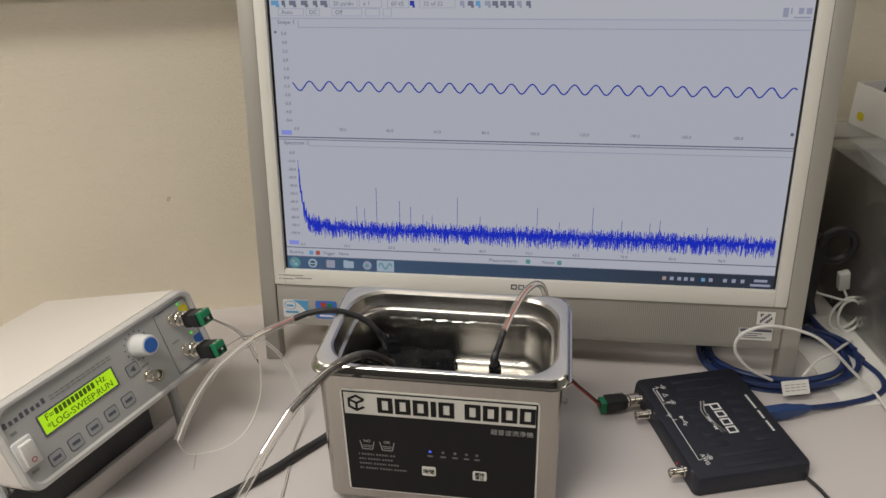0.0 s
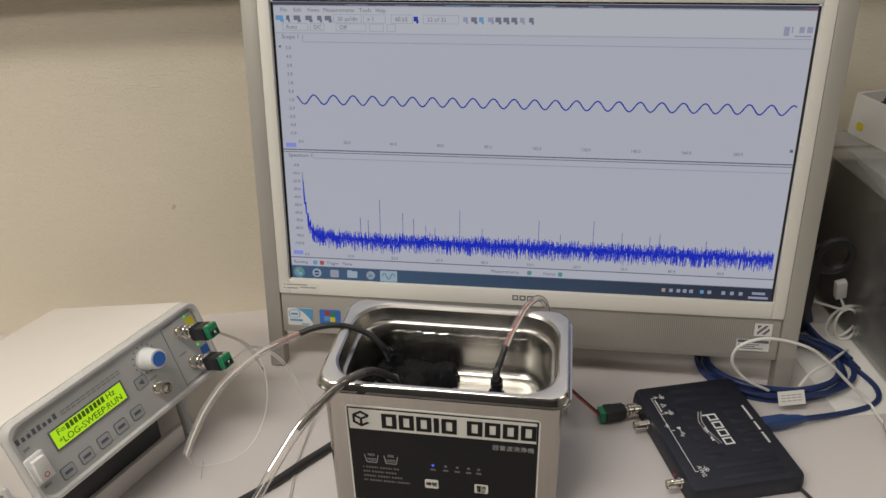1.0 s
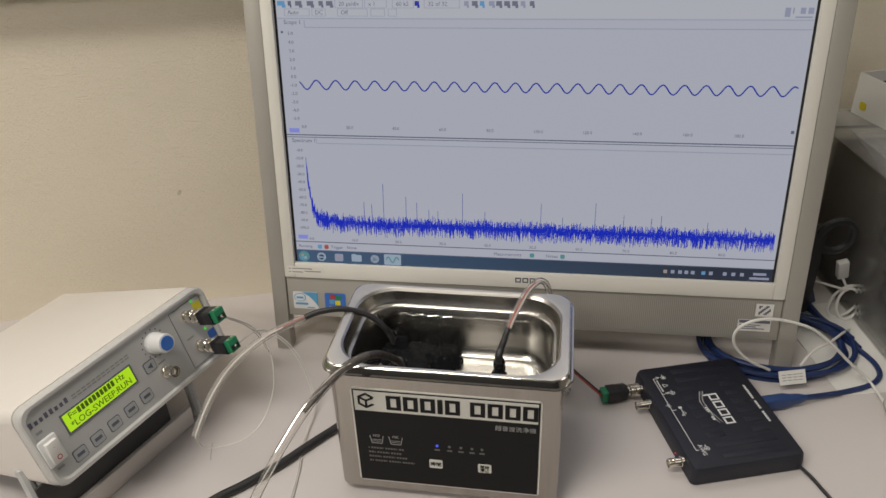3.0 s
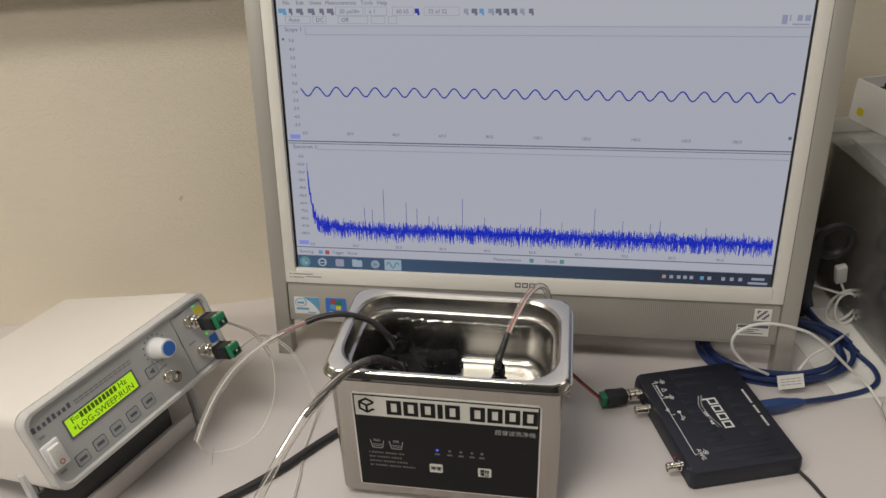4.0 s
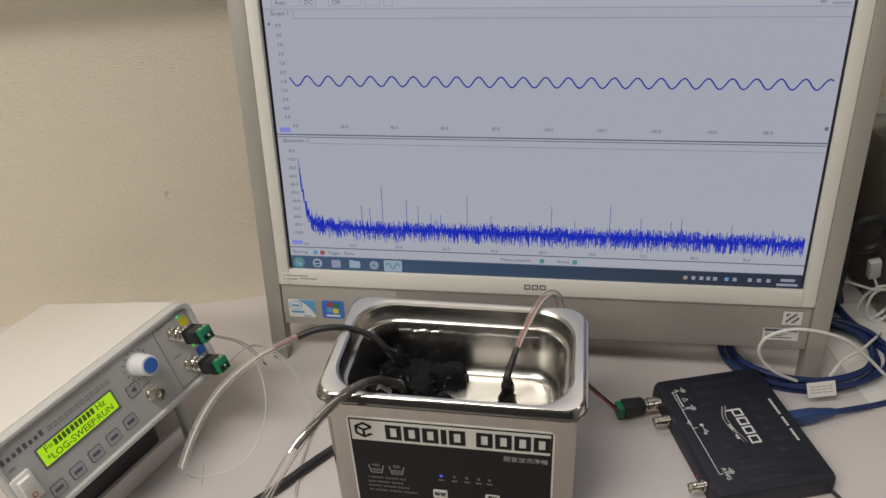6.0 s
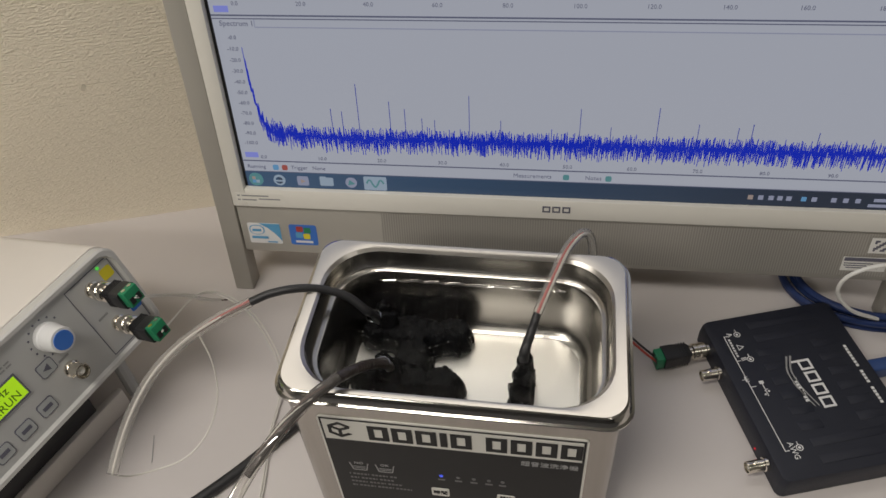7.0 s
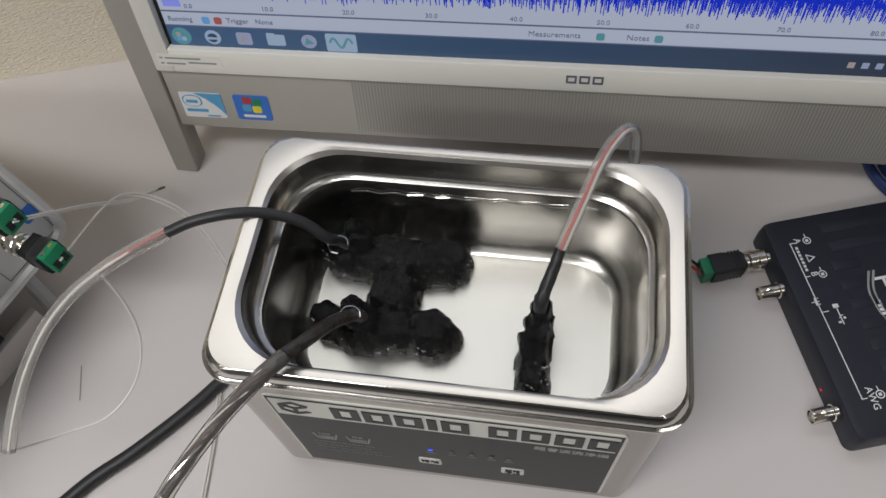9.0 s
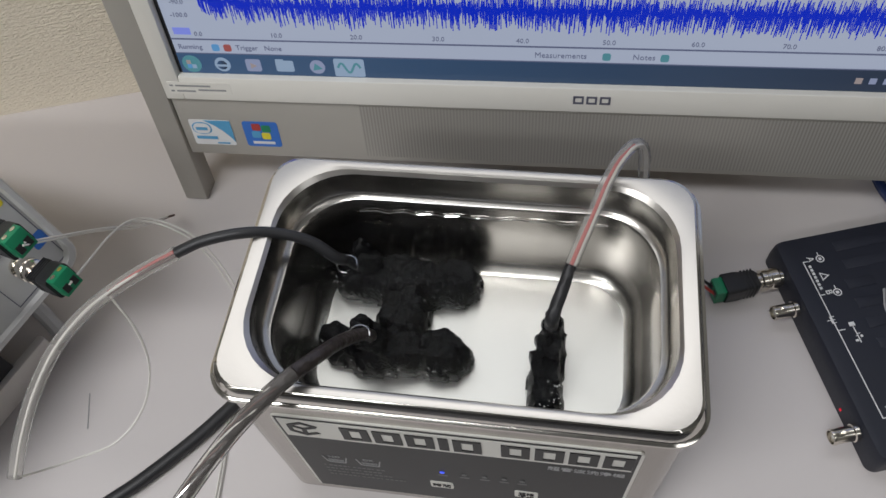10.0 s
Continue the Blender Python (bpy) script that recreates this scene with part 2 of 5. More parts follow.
def box(x0, x1, y0, y1, z0, z1, r=0.0, seg=2):
    bm = bmesh.new()
    bmesh.ops.create_cube(bm, size=1)
    bmesh.ops.scale(bm, vec=(x1 - x0, y1 - y0, z1 - z0), verts=bm.verts)
    bmesh.ops.translate(bm, vec=((x0 + x1) / 2, (y0 + y1) / 2, (z0 + z1) / 2), verts=bm.verts)
    if r:
        bmesh.ops.bevel(bm, geom=bm.edges[:], offset=r, segments=seg, profile=0.5, affect="EDGES")
    return bm


def rrect(hx, hy, r, n=6):
    """Outline of a rounded rectangle, counterclockwise."""
    pts = []
    for cx, cy, a0 in ((hx - r, hy - r, 0), (-hx + r, hy - r, 90), (-hx + r, -hy + r, 180), (hx - r, -hy + r, 270)):
        for i in range(n + 1):
            a = radians(a0 + 90 * i / n)
            pts.append((cx + r * math.cos(a), cy + r * math.sin(a)))
    return pts


def loft(rings, cap0=False, cap1=False):
    """Skin through rings of equal point counts."""
    bm = bmesh.new()
    vs = [[bm.verts.new(p) for p in ring] for ring in rings]
    for a, b in zip(vs, vs[1:]):
        for i in range(len(a)):
            j = (i + 1) % len(a)
            bm.faces.new((a[i], a[j], b[j], b[i]))
    if cap0:
        bm.faces.new(vs[0])
    if cap1:
        bm.faces.new(vs[-1])
    return bm


def lathe(profile, n=24):
    """Turned shape round z from (radius, height) pairs, closed at both ends."""
    return loft([[(r * math.cos(2 * math.pi * i / n), r * math.sin(2 * math.pi * i / n), z) for i in range(n)] for r, z in profile], True, True)


def spline(pts, step=8):
    p = [Vector(q) for q in pts]
    p = [p[0] * 2 - p[1]] + p + [p[-1] * 2 - p[-2]]
    out = []
    for i in range(1, len(p) - 2):
        for k in range(step):
            t = k / step
            out.append(0.5 * (2 * p[i] + (p[i + 1] - p[i - 1]) * t + (2 * p[i - 1] - 5 * p[i] + 4 * p[i + 1] - p[i + 2]) * t * t
                              + (3 * p[i] - p[i - 1] - 3 * p[i + 1] + p[i + 2]) * t ** 3))
    out.append(p[-2])
    return out


def tube(pts, r, n=10, step=8, wobble=0.0):
    """A round cable along a smooth curve; r is a radius or a pair from start to end."""
    line = spline(pts, step)
    r0, r1 = r if isinstance(r, tuple) else (r, r)
    side, rings = None, []
    for i, p in enumerate(line):
        d = (line[min(i + 1, len(line) - 1)] - line[max(i - 1, 0)]).normalized()
        side = (side - d * side.dot(d)).normalized() if side else d.orthogonal().normalized()
        up = d.cross(side)
        rad = r0 + (r1 - r0) * i / (len(line) - 1)
        ring = []
        for k in range(n):
            a = 2 * math.pi * k / n
            rr = rad * (1 + wobble * noise.noise(p * 260 + Vector((k * 3.1, 0, 0))))
            ring.append(p + side * (math.cos(a) * rr) + up * (math.sin(a) * rr))
        rings.append(ring)
    return loft(rings, True, True)


def merge(*parts):
    """Joins bmeshes into the first."""
    first = parts[0]
    for other in parts[1:]:
        me = bpy.data.meshes.new("tmp")
        other.to_mesh(me)
        other.free()
        first.from_mesh(me)
        bpy.data.meshes.remove(me)
    return first


def moved(bm, m):
    bmesh.ops.transform(bm, matrix=m, verts=bm.verts)
    return bm


def plate(pts, t):
    """Flat outline in x and z, pushed t towards -y."""
    return loft([[(x, 0, z) for x, z in pts], [(x, -t, z) for x, z in pts]], True, True)


def bar(x0, x1, z0, z1, t=0.0004, y=0.0):
    return box(x0, x1, y - t, y, z0, z1)


def ring_bar(x0, x1, z0, z1, w, t=0.0004, y=0.0):
    """A rectangular frame of four bars."""
    return merge(bar(x0, x1, z0, z0 + w, t, y), bar(x0, x1, z1 - w, z1, t, y), bar(x0, x0 + w, z0 + w, z1 - w, t, y), bar(x1 - w, x1, z0 + w, z1 - w, t, y))


def letters(body, size, x=0.0, z=0.0, depth=0.0002, align="LEFT", m=None):
    """Writing in the built-in font as a bmesh, standing in the x-z plane and facing -y."""
    cu = bpy.data.curves.new("writing", "FONT")
    cu.body, cu.size, cu.extrude, cu.align_x = body, size, depth, align
    cu.resolution_u = 2
    ob = new("writing", cu)
    bpy.context.view_layer.update()
    me = bpy.data.meshes.new_from_object(ob.evaluated_get(bpy.context.evaluated_depsgraph_get()))
    bm = bmesh.new()
    bm.from_mesh(me)
    bpy.data.objects.remove(ob)
    bpy.data.curves.remove(cu)
    bpy.data.meshes.remove(me)
    moved(bm, m if m is not None else pose(x, 0, z, 90, 0, 0))
    return bm


# ---- the room ----
WALL = pose(-0.2, 0.727, 0, 0, 0, 8)
solid("wall_partition", box(-2.2, 2.4, 0, 0.06, -0.72, 0.389), M_WALL, "low partition wall in cream wallpaper with fine horizontal relief", "wall", WALL, kind="structure")
solid("wall_north", box(-2.6, 2.6, 3.0, 3.12, -0.72, 1.78), M_PAINT, "plain painted office wall", "wall", kind="structure")
# Unseen wall, coloured dark to give the polished rim a dark reflection.
solid("wall_south", box(-2.6, 2.6, -2.92, -2.8, -0.72, 1.78), M_DARKBACK, "unseen plain wall, darkened so the steel rim mirrors dark", "wall", kind="structure")
solid("wall_west", box(-2.12, -2.0, -2.8, 3.0, -0.72, 1.78), M_PAINT, "plain painted office wall", "wall", kind="structure")
solid("wall_east", box(2.0, 2.12, -2.8, 3.0, -0.72, 1.78), M_PAINT, "plain painted office wall", "wall", kind="structure")
solid("floor", box(-2.1, 2.1, -2.9, 3.1, -0.80, -0.72), M_CARPET, "dark office carpet floor", "floor", kind="structure")
solid("ceiling", box(-2.6, 2.6, -2.9, 3.1, 1.785, 1.88), M_CEIL, "white mineral board ceiling", "ceiling", kind="structure")
# Unseen fixture housings, added above every lamp.
for lx, ly, watts, sx, sy in LAMPS:
    lamp_thing = thing("unseen_ceiling_light", "unseen white fixture added to the ceiling over a lamp", "ceiling light", pose(lx, ly, 1.72), "ceiling lights")
    part("housing", box(-sx / 2 - 0.03, sx / 2 + 0.03, -sy / 2 - 0.03, sy / 2 + 0.03, 0.0, 0.064, 0.006), M_SHELF, lamp_thing)

# worktop against the wall
front, back = 0.20, [(-0.9, 0.6326), (0.95, 0.8926)]
ring0 = [(-0.9, front, 0), (0.95, front, 0), (0.95, back[1][1], 0), (-0.9, back[0][1], 0)]
desk_thing = thing("desk", "pale grey-beige laminate desk standing against the wall", "desk")
part("desktop", loft([ring0, [(x, y, -0.028) for x, y, z in ring0]], True, True), M_DESK, desk_thing)
for lx, ly in ((-0.8, 0.26), (0.85, 0.26), (-0.8, 0.5), (0.85, 0.6)):
    part("leg", box(lx - 0.025, lx + 0.025, ly - 0.025, ly + 0.025, -0.72, -0.028, 0.003), M_SHELF, desk_thing)

solid("wall_stain", plate([(x, z) for x, z in rrect(0.0018, 0.0032, 0.0017, 5)], 0.0004), mat("stain", (0.60, 0.54, 0.43), 0.8, vary=0.2, scale=200), "small grey scuff on the wallpaper", "mark", WALL @ pose(-0.0585, 0, 0.1445, 0, 35, 0))
# ledge above, its shadow falls on the wallpaper
ledge = thing("wall_ledge", "grey painted ledge capping the partition wall", "shelf", WALL, kind="structure")
part("board", box(-2.2, 2.4, -0.043, 0.075, 0.3892, 0.417, 0.0015), M_SHELF, ledge)

# ---- all-in-one computer ----
SW, SH = 0.4764, 0.268
pc = thing("desktop_computer", "white and silver all-in-one desktop computer on two legs", "computer", pose(-0.1211, 0.6362, 0.1060, -9.05, 0.15, -7.54))
bez, drop = 0.0115, -0.0205
bm = merge(box(-bez, 0, -0.004, 0.012, drop, SH + 0.014, 0.001), box(SW, SW + bez, -0.004, 0.012, drop, SH + 0.014, 0.001),
           box(0, SW, -0.004, 0.012, drop, -0.0042, 0.001), box(0, SW, -0.004, 0.012, SH, SH + 0.014, 0.001))
part("bezel", bm, M_WHITE, pc, "glossy white screen bezel")
part("back_shell", box(-0.012, SW + 0.012, 0.010, 0.045, -0.06, SH + 0.012, 0.006), M_SILVER, pc)
FOOT = -0.1060 / math.cos(radians(9.05))
for x0, x1 in ((-0.0275, -0.0118), (SW + 0.0118, SW + 0.0285)):
    part("side_frame", box(x0, x1, -0.003, 0.014, FOOT + 0.0004, SH + 0.016, 0.0012), M_SILVER, pc, "silver side post ending in a foot")
part("lower_panel", box(-0.0114, SW + 0.0114, -0.001, 0.03, -0.0662, -0.0209, 0.0015), M_SILVER, pc, "silver panel below the screen")
part("speaker_grille", bar(0.105, SW + 0.004, -0.0620, -0.0235, 0.0003, -0.001), M_GRILLE, pc, "finely punched silver speaker grille")
screen = part("screen", bar(0, SW, -0.0042, SH, 0.002, 0.004), S_BACK, pc, "lit screen with two blue measuring traces")
YS = 0.0014


def on_screen(name, bm, material, layer=0, label=""):
    """Lays a flat piece on the screen; the picture reaches a little lower than its nominal foot."""
    for v in bm.verts:
        v.co.z -= 0.0020 + 0.0026 * min(1.0, max(0.0, (SH - v.co.z) / 0.138))
        v.co.y += YS - 0.0005 * layer
    return part(name, bm, material, screen, label, smooth=False)


gap = merge(bar(0, 0.0022, 0.0004, SH), bar(SW - 0.0022, SW, 0.0004, SH), bar(0.0022, SW - 0.0022, SH + 0.0004, SH + 0.0019))
on_screen("screen_edge", gap, M_BLACK, 0)
on_screen("title_bar", bar(0.0024, SW - 0.0024, 0.2642, SH), S_TITLE, 0)
for i, (x, w, mt) in enumerate(((0.07, 0.02, S_SOFT), (0.115, 0.012, S_SOFT), (0.160, 0.022, S_CYAN), (0.20, 0.015, S_ICON), (0.245, 0.012, S_ICON), (0.285, 0.012, S_ICON), (0.462, 0.011, S_RED))):
    on_screen("title_mark", bar(x, x + w, 0.2662, SH - 0.0022), mt, 1)
on_screen("tool_band", bar(0.0024, SW - 0.0024, 0.2425, 0.2652), S_PANEL, 0)
x = 0.0085
for word in ("File", "Edit", "Views", "Measurements", "Tools", "Help"):
    on_screen("menu_word", letters(word, 0.0049, x, 0.2598), S_TEXT, 1)
    x += 0.00255 * len(word) + 0.0024
for x, w, mt in ((0.004, .007, S_CYAN), (0.014, .003, S_LINE), (0.021, .006, S_TEXT), (0.032, .006, S_TEXT), (0.043, .004, S_TEXT), (0.050, .006, S_TEXT),
                 (0.1315, .004, S_TRACE), (0.176, .004, S_SOFT), (0.183, .005, S_TEXT), (0.190, .004, S_CYAN), (0.198, .005, S_SOFT), (0.2045, .005, S_TEXT), (0.2115, .005, S_TEXT), (0.2185, .005, S_TEXT), (0.226, .004, S_SOFT), (0.234, .004, S_TEXT)):
    on_screen("tool_icon", merge(bar(x, x + w, 0.2525, 0.2565), bar(x + w * 0.6, x + w * 1.1, 0.2508, 0.2535)), mt, 1)
for x0, x1, word in ((0.058, 0.084, "20 \u00b5s/div"), (0.0855, 0.106, "x 1"), (0.111, 0.1305, "60 kS"), (0.140, 0.172, "32 of 32")):
    on_screen("tool_field", ring_bar(x0, x1, 0.2505, 0.2580, 0.0004), S_SOFT, 1)
    on_screen("field_word", letters(word, 0.0052, x0 + 0.0035, 0.2524), S_TEXT, 1)
for x0, x1, word in ((0.010, 0.034, "Auto"), (0.036, 0.049, "DC"), (0.060, 0.088, "Off"), (0.091, 0.104, ""), (0.107, 0.115, "")):
    on_screen("tool_field", ring_bar(x0, x1, 0.2435, 0.2500, 0.0004), S_SOFT, 1)
    if word:
        on_screen("field_word", letters(word, 0.0052, x0 + 0.003, 0.2450), S_TEXT, 1)
on_screen("maker_mark", merge(*[bar(0.4490 + 0.0062 * i, 0.4490 + 0.0062 * i + w, 0.2465 - d, 0.2515) for i, (w, d) in enumerate(((0.0045, 0.0025), (0.0012, 0), (0.0042, 0), (0.0046, 0)))]), S_SOFT, 1, "grey maker's mark")
on_screen("maker_swoosh", bar(0.458, 0.472, 0.2432, 0.2445), S_SOFT, 1)
for z in (0.2335, 0.1265):
    on_screen("tab_line", merge(bar(0.0285 if z > .2 else 0.032, SW - 0.003, z, z + 0.0006), bar(0.028 if z > .2 else 0.0315, 0.0286 if z > .2 else 0.032, z, z + 0.0065)), S_SOFT, 1)
on_screen("band_line", bar(0.0024, SW - 0.0024, 0.2412, 0.2417), S_SOFT, 1)
on_screen("tab_word", letters("Scope 1", 0.0052, 0.0085, 0.2365), S_TEXT, 1)
on_screen("tab_word", letters("Spectrum 1", 0.0052, 0.0070, 0.1275), S_TEXT, 1)
on_screen("split_line", merge(bar(0.0024, SW - 0.0024, 0.1342, 0.1352), bar(0.0024, SW - 0.0024, 0.1322, 0.1328)), S_LINE, 1, "dark line between the two graphs")
for i in range(10):
    on_screen("axis_number", letters("%.1f" % (20.0 * i), 0.0040, 0.0205 + 0.0450 * i, 0.1412, align="CENTER"), S_TEXT, 1)
    on_screen("axis_number", letters("%.1f" % (10.0 * i), 0.0040, 0.0195 + 0.0450 * i, 0.0252, align="CENTER"), S_TEXT, 1)
for i, word in enumerate(("5.0", "4.0", "3.0", "2.0", "1.0", "0.0", "-1.0", "-2.0", "-3.0", "-4.0", "-5.0")):
    on_screen("axis_number", letters(word, 0.0042, 0.0165, 0.2270 - 0.0078 * i, align="RIGHT"), S_TEXT, 1)
for i in range(11):
    on_screen("axis_number", letters("%.1f" % (-10.0 * i), 0.0040, 0.0170, 0.1180 - 0.0081 * i, align="RIGHT"), S_TEXT, 1)
for z in (0.1368, 0.0262):
    on_screen("axis_box", bar(0.0055, 0.0155, z, z + 0.0042), S_HIGH, 1)
on_screen("axis_dot", bar(0.4695, 0.4722, 0.1455, 0.1482), S_LINE, 1)
on_screen("axis_dot", bar(0.0052, 0.0072, 0.2285, 0.2305), S_LINE, 1)


def ribbon(fx, n, w):
    pts = [Vector((*fx(i / n),)) for i in range(n + 1)]
    bm = bmesh.new()
    rows = []
    for i, p in enumerate(pts):
        d = (pts[min(i + 1, n)] - pts[max(i - 1, 0)]).normalized()
        o = Vector((-d.y, d.x)) * w
        rows.append((bm.verts.new((p.x - o.x, 0, p.y - o.y)), bm.verts.new((p.x + o.x, 0, p.y + o.y))))
    for a, b in zip(rows, rows[1:]):
        bm.faces.new((a[0], b[0], b[1], a[1]))
    return bm


on_screen("wave_trace", ribbon(lambda t: (0.0195 + 0.4500 * t, 0.1822 + 0.0042 * math.sin(24 * 2 * math.pi * t + 2.4)), 900, 0.00062), S_TRACE, 2, "blue sine trace")
rng = random.Random(5)
bm = bmesh.new()
N = 1500
for i in range(N):
    t = i / N
    x = 0.0195 + 0.4510 * t
    fall = 0.052 * math.exp(-t * 210) + 0.010 * math.exp(-t * 34)
    mid = rng.gauss(0, 0.0011)
    top = 0.0464 + mid + fall - 0.001 * t + 0.0074 * rng.random() ** 1.3
    low = 0.0440 + mid + fall * 0.85 - 0.001 * t - 0.0112 * rng.random() ** 1.2
    low = max(low, 0.0305)
    bm.faces.new([bm.verts.new(q) for q in ((x, 0, low), (x + 0.00050, 0, low), (x + 0.00050, 0, top), (x, 0, top))])
tagged(on_screen("spectrum_trace", bm, S_SPEC, 2, "jagged blue noise spectrum"), kind="stuff")
for x, top in ((0.0757, 0.068), (0.0835, 0.066), (0.0955, 0.0872), (0.1182, 0.0745), (0.1290, 0.069), (0.1410, 0.062), (0.1500, 0.061), (0.1745, 0.0800), (0.1965, 0.062), (0.2510, 0.0725), (0.2720, 0.059), (0.3029, 0.0745),
               (0.3300, 0.063), (0.3560, 0.061), (0.3650, 0.064), (0.4080, 0.059)):
    on_screen("spectrum_spike", bar(x, x + 0.00042, 0.046, top), S_TRACE, 1)
on_screen("status_bar", merge(bar(0.0024, SW - 0.0024, 0.0228, 0.0236), bar(0.0024, SW - 0.0024, 0.0138, 0.0142)), S_LINE, 1)
on_screen("status_word", letters("Running", 0.0044, 0.0050, 0.0166), S_TEXT, 1)
on_screen("status_word", letters("Trigger   None", 0.0044, 0.0390, 0.0166), S_TEXT, 1)
on_screen("status_word", letters("Measurements", 0.0047, 0.2060, 0.0164), S_TEXT, 1)
on_screen("status_word", letters("Notes", 0.0047, 0.2575, 0.0164), S_TEXT, 1)
for x, mt in ((0.0255, S_CYAN), (0.0325, S_RED), (0.2420, S_TEAL), (0.2720, S_TEAL)):
    on_screen("status_icon", plate([(x + 0.002 + q, 0.0182 + w) for q, w in rrect(0.0022, 0.0022, 0.0012, 3)], 0.0004), mt, 2)
on_screen("taskbar", bar(0.0024, SW - 0.0024, 0.0004, 0.0136), S_TASK, 1, "blue taskbar")
def round_icon(x, r, mt, layer=2, rx=1.0, corner=0.97):
    return on_screen("taskbar_icon", plate([(x + q * rx, 0.0070 + w) for q, w in rrect(r, r, r * corner, 5)], 0.0004), mt, layer)


round_icon(0.0100, 0.0056, S_TEAL)
for dx, dz, mt in ((-0.0014, 0.0014, S_ORANGE), (0.0014, 0.0014, S_TEAL), (-0.0014, -0.0014, S_CYAN), (0.0014, -0.0014, S_ICON)):
    on_screen("icon_mark", bar(0.0100 + dx - 0.0012, 0.0100 + dx + 0.0012, 0.0070 + dz - 0.0012, 0.0070 + dz + 0.0012), mt, 3)
round_icon(0.0285, 0.0046, S_ICON)
round_icon(0.0285, 0.0029, S_TASK, 3)
on_screen("icon_mark", bar(0.0250, 0.0320, 0.0064, 0.0076), S_ICON, 4)
round_icon(0.0470, 0.0040, S_SOFT, 2, 1.1, 0.3)
on_screen("icon_mark", plate([(0.0456, 0.0052), (0.0490, 0.0070), (0.0456, 0.0088)], 0.0004), S_ORANGE, 3)
round_icon(0.0655, 0.0036, S_ICON, 2, 1.45, 0.25)
on_screen("icon_mark", bar(0.0605, 0.0650, 0.0104, 0.0114), S_ICON, 2)
round_icon(0.0845, 0.0044, S_SOFT)
on_screen("icon_mark", plate([(0.0820, 0.0050), (0.0875, 0.0062), (0.0835, 0.0096)], 0.0004), S_TEAL, 3)
round_icon(0.1030, 0.0058, S_ICON, 2, 1.5, 0.15)
on_screen("icon_mark", ribbon(lambda t: (0.0965 + 0.013 * t, 0.0070 + 0.0030 * math.sin(9.4 * t)), 30, 0.0007), S_TEAL, 3)
for x, mt in ((0.372, S_ORANGE), (0.379, S_SOFT), (0.386, S_SOFT), (0.392, S_SOFT), (0.398, S_SOFT), (0.408, S_CYAN), (0.415, S_SOFT), (0.428, S_SOFT), (0.436, S_SOFT), (0.444, S_SOFT)):
    on_screen("tray_icon", bar(x, x + 0.0034, 0.0056, 0.0090), mt, 2)
on_screen("tray_clock", merge(bar(0.456, 0.468, 0.0072, 0.0096), bar(0.453, 0.471, 0.0028, 0.0050)), S_SOFT, 2)


def on_front(name, bm, material, y=-0.0010, label=""):
    moved(bm, Matrix.Translation((-0.0012, y, -0.0026)))
    return part(name, bm, material, pc, label)


on_front("maker_plate", merge(*[ring_bar(x, x + 0.0058, -0.0118, -0.0066, 0.0011) for x in (0.2295, 0.2367, 0.2440)]), M_TXT, -0.004, "grey maker's mark of plain frames")
st = on_front("processor_sticker", plate([(0.0095 + x, -0.0452 + z) for x, z in rrect(0.0135, 0.0098, 0.0012, 3)], 0.0003), M_PRINT, -0.001, "white and blue sticker")
part("sticker_field", plate([(0.0060, -0.0356), (0.0229, -0.0356), (0.0229, -0.0520), (0.0205, -0.0480), (0.0170, -0.0437), (0.0125, -0.0395)], 0.0003), M_SKY, st).location = (-0.0012, -0.0013, -0.0026)
bm = merge(*[plate([(0.0035 + a * x, -0.0418 + a * z * 0.6) for x, z in rrect(0.0062, 0.0078, 0.0060, 6)], 0.0002) for a in (1.0,)])
part("sticker_ring", bm, M_SKY, st).location = (-0.0012, -0.0013, -0.0026)
part("sticker_ring_inner", plate([(0.0035 + x, -0.0418 + z) for x, z in rrect(0.0054, 0.0039, 0.0037, 6)], 0.0002), M_PRINT, st).location = (-0.0012, -0.00155, -0.0026)
part("sticker_bars", merge(bar(-0.0002, 0.0072, -0.0430, -0.0408, 0.0002), bar(-0.0015, 0.0120, -0.0500, -0.0478, 0.0002), bar(0.0110, 0.0190, -0.0535, -0.0525, 0.0002)), M_SKY, st).location = (-0.0012, -0.0018, -0.0026)
st = on_front("system_sticker", plate([(0.0415 + x, -0.0452 + z) for x, z in rrect(0.0112, 0.0098, 0.0018, 3)], 0.0003), M_BLUE, -0.001, "blue sticker with four coloured squares")
for dx, dz, cm in ((-1, 1, M_RED), (1, 1, M_GREEN), (-1, -1, M_BLUE), (1, -1, M_YEL)):
    part("colour_square", plate([(0.0415 + dx * 0.0031 + dz * 0.0005 + x, -0.0430 + dz * 0.0029 - dx * 0.0005 + z) for x, z in rrect(0.0028, 0.0026, 0.0009, 2)], 0.0002), M_SKY if cm == M_BLUE else cm, st).location = (-0.0012, -0.0013, -0.0026)
part("sticker_bar", bar(0.0345, 0.0485, -0.0528, -0.0508, 0.0002), M_PRINT, st).location = (-0.0012, -0.0013, -0.0026)
bm = bar(0.4640, 0.4805, -0.0370, -0.0235, 0.0003)
st = on_front("code_sticker", bm, M_PAPER, -0.0024, "small white sticker with dark squares")
rng2 = random.Random(3)
part("code_squares", merge(*[bar(0.4668 + 0.0016 * i, 0.4668 + 0.0016 * i + 0.0015, -0.0350 + 0.0016 * j, -0.0350 + 0.0016 * j + 0.0015, 0.0002) for i in range(7) for j in range(6) if (i * 3 + j * 5) % 4 < 2]), M_TXT, st).location = (-0.0012, -0.0027, -0.0026)
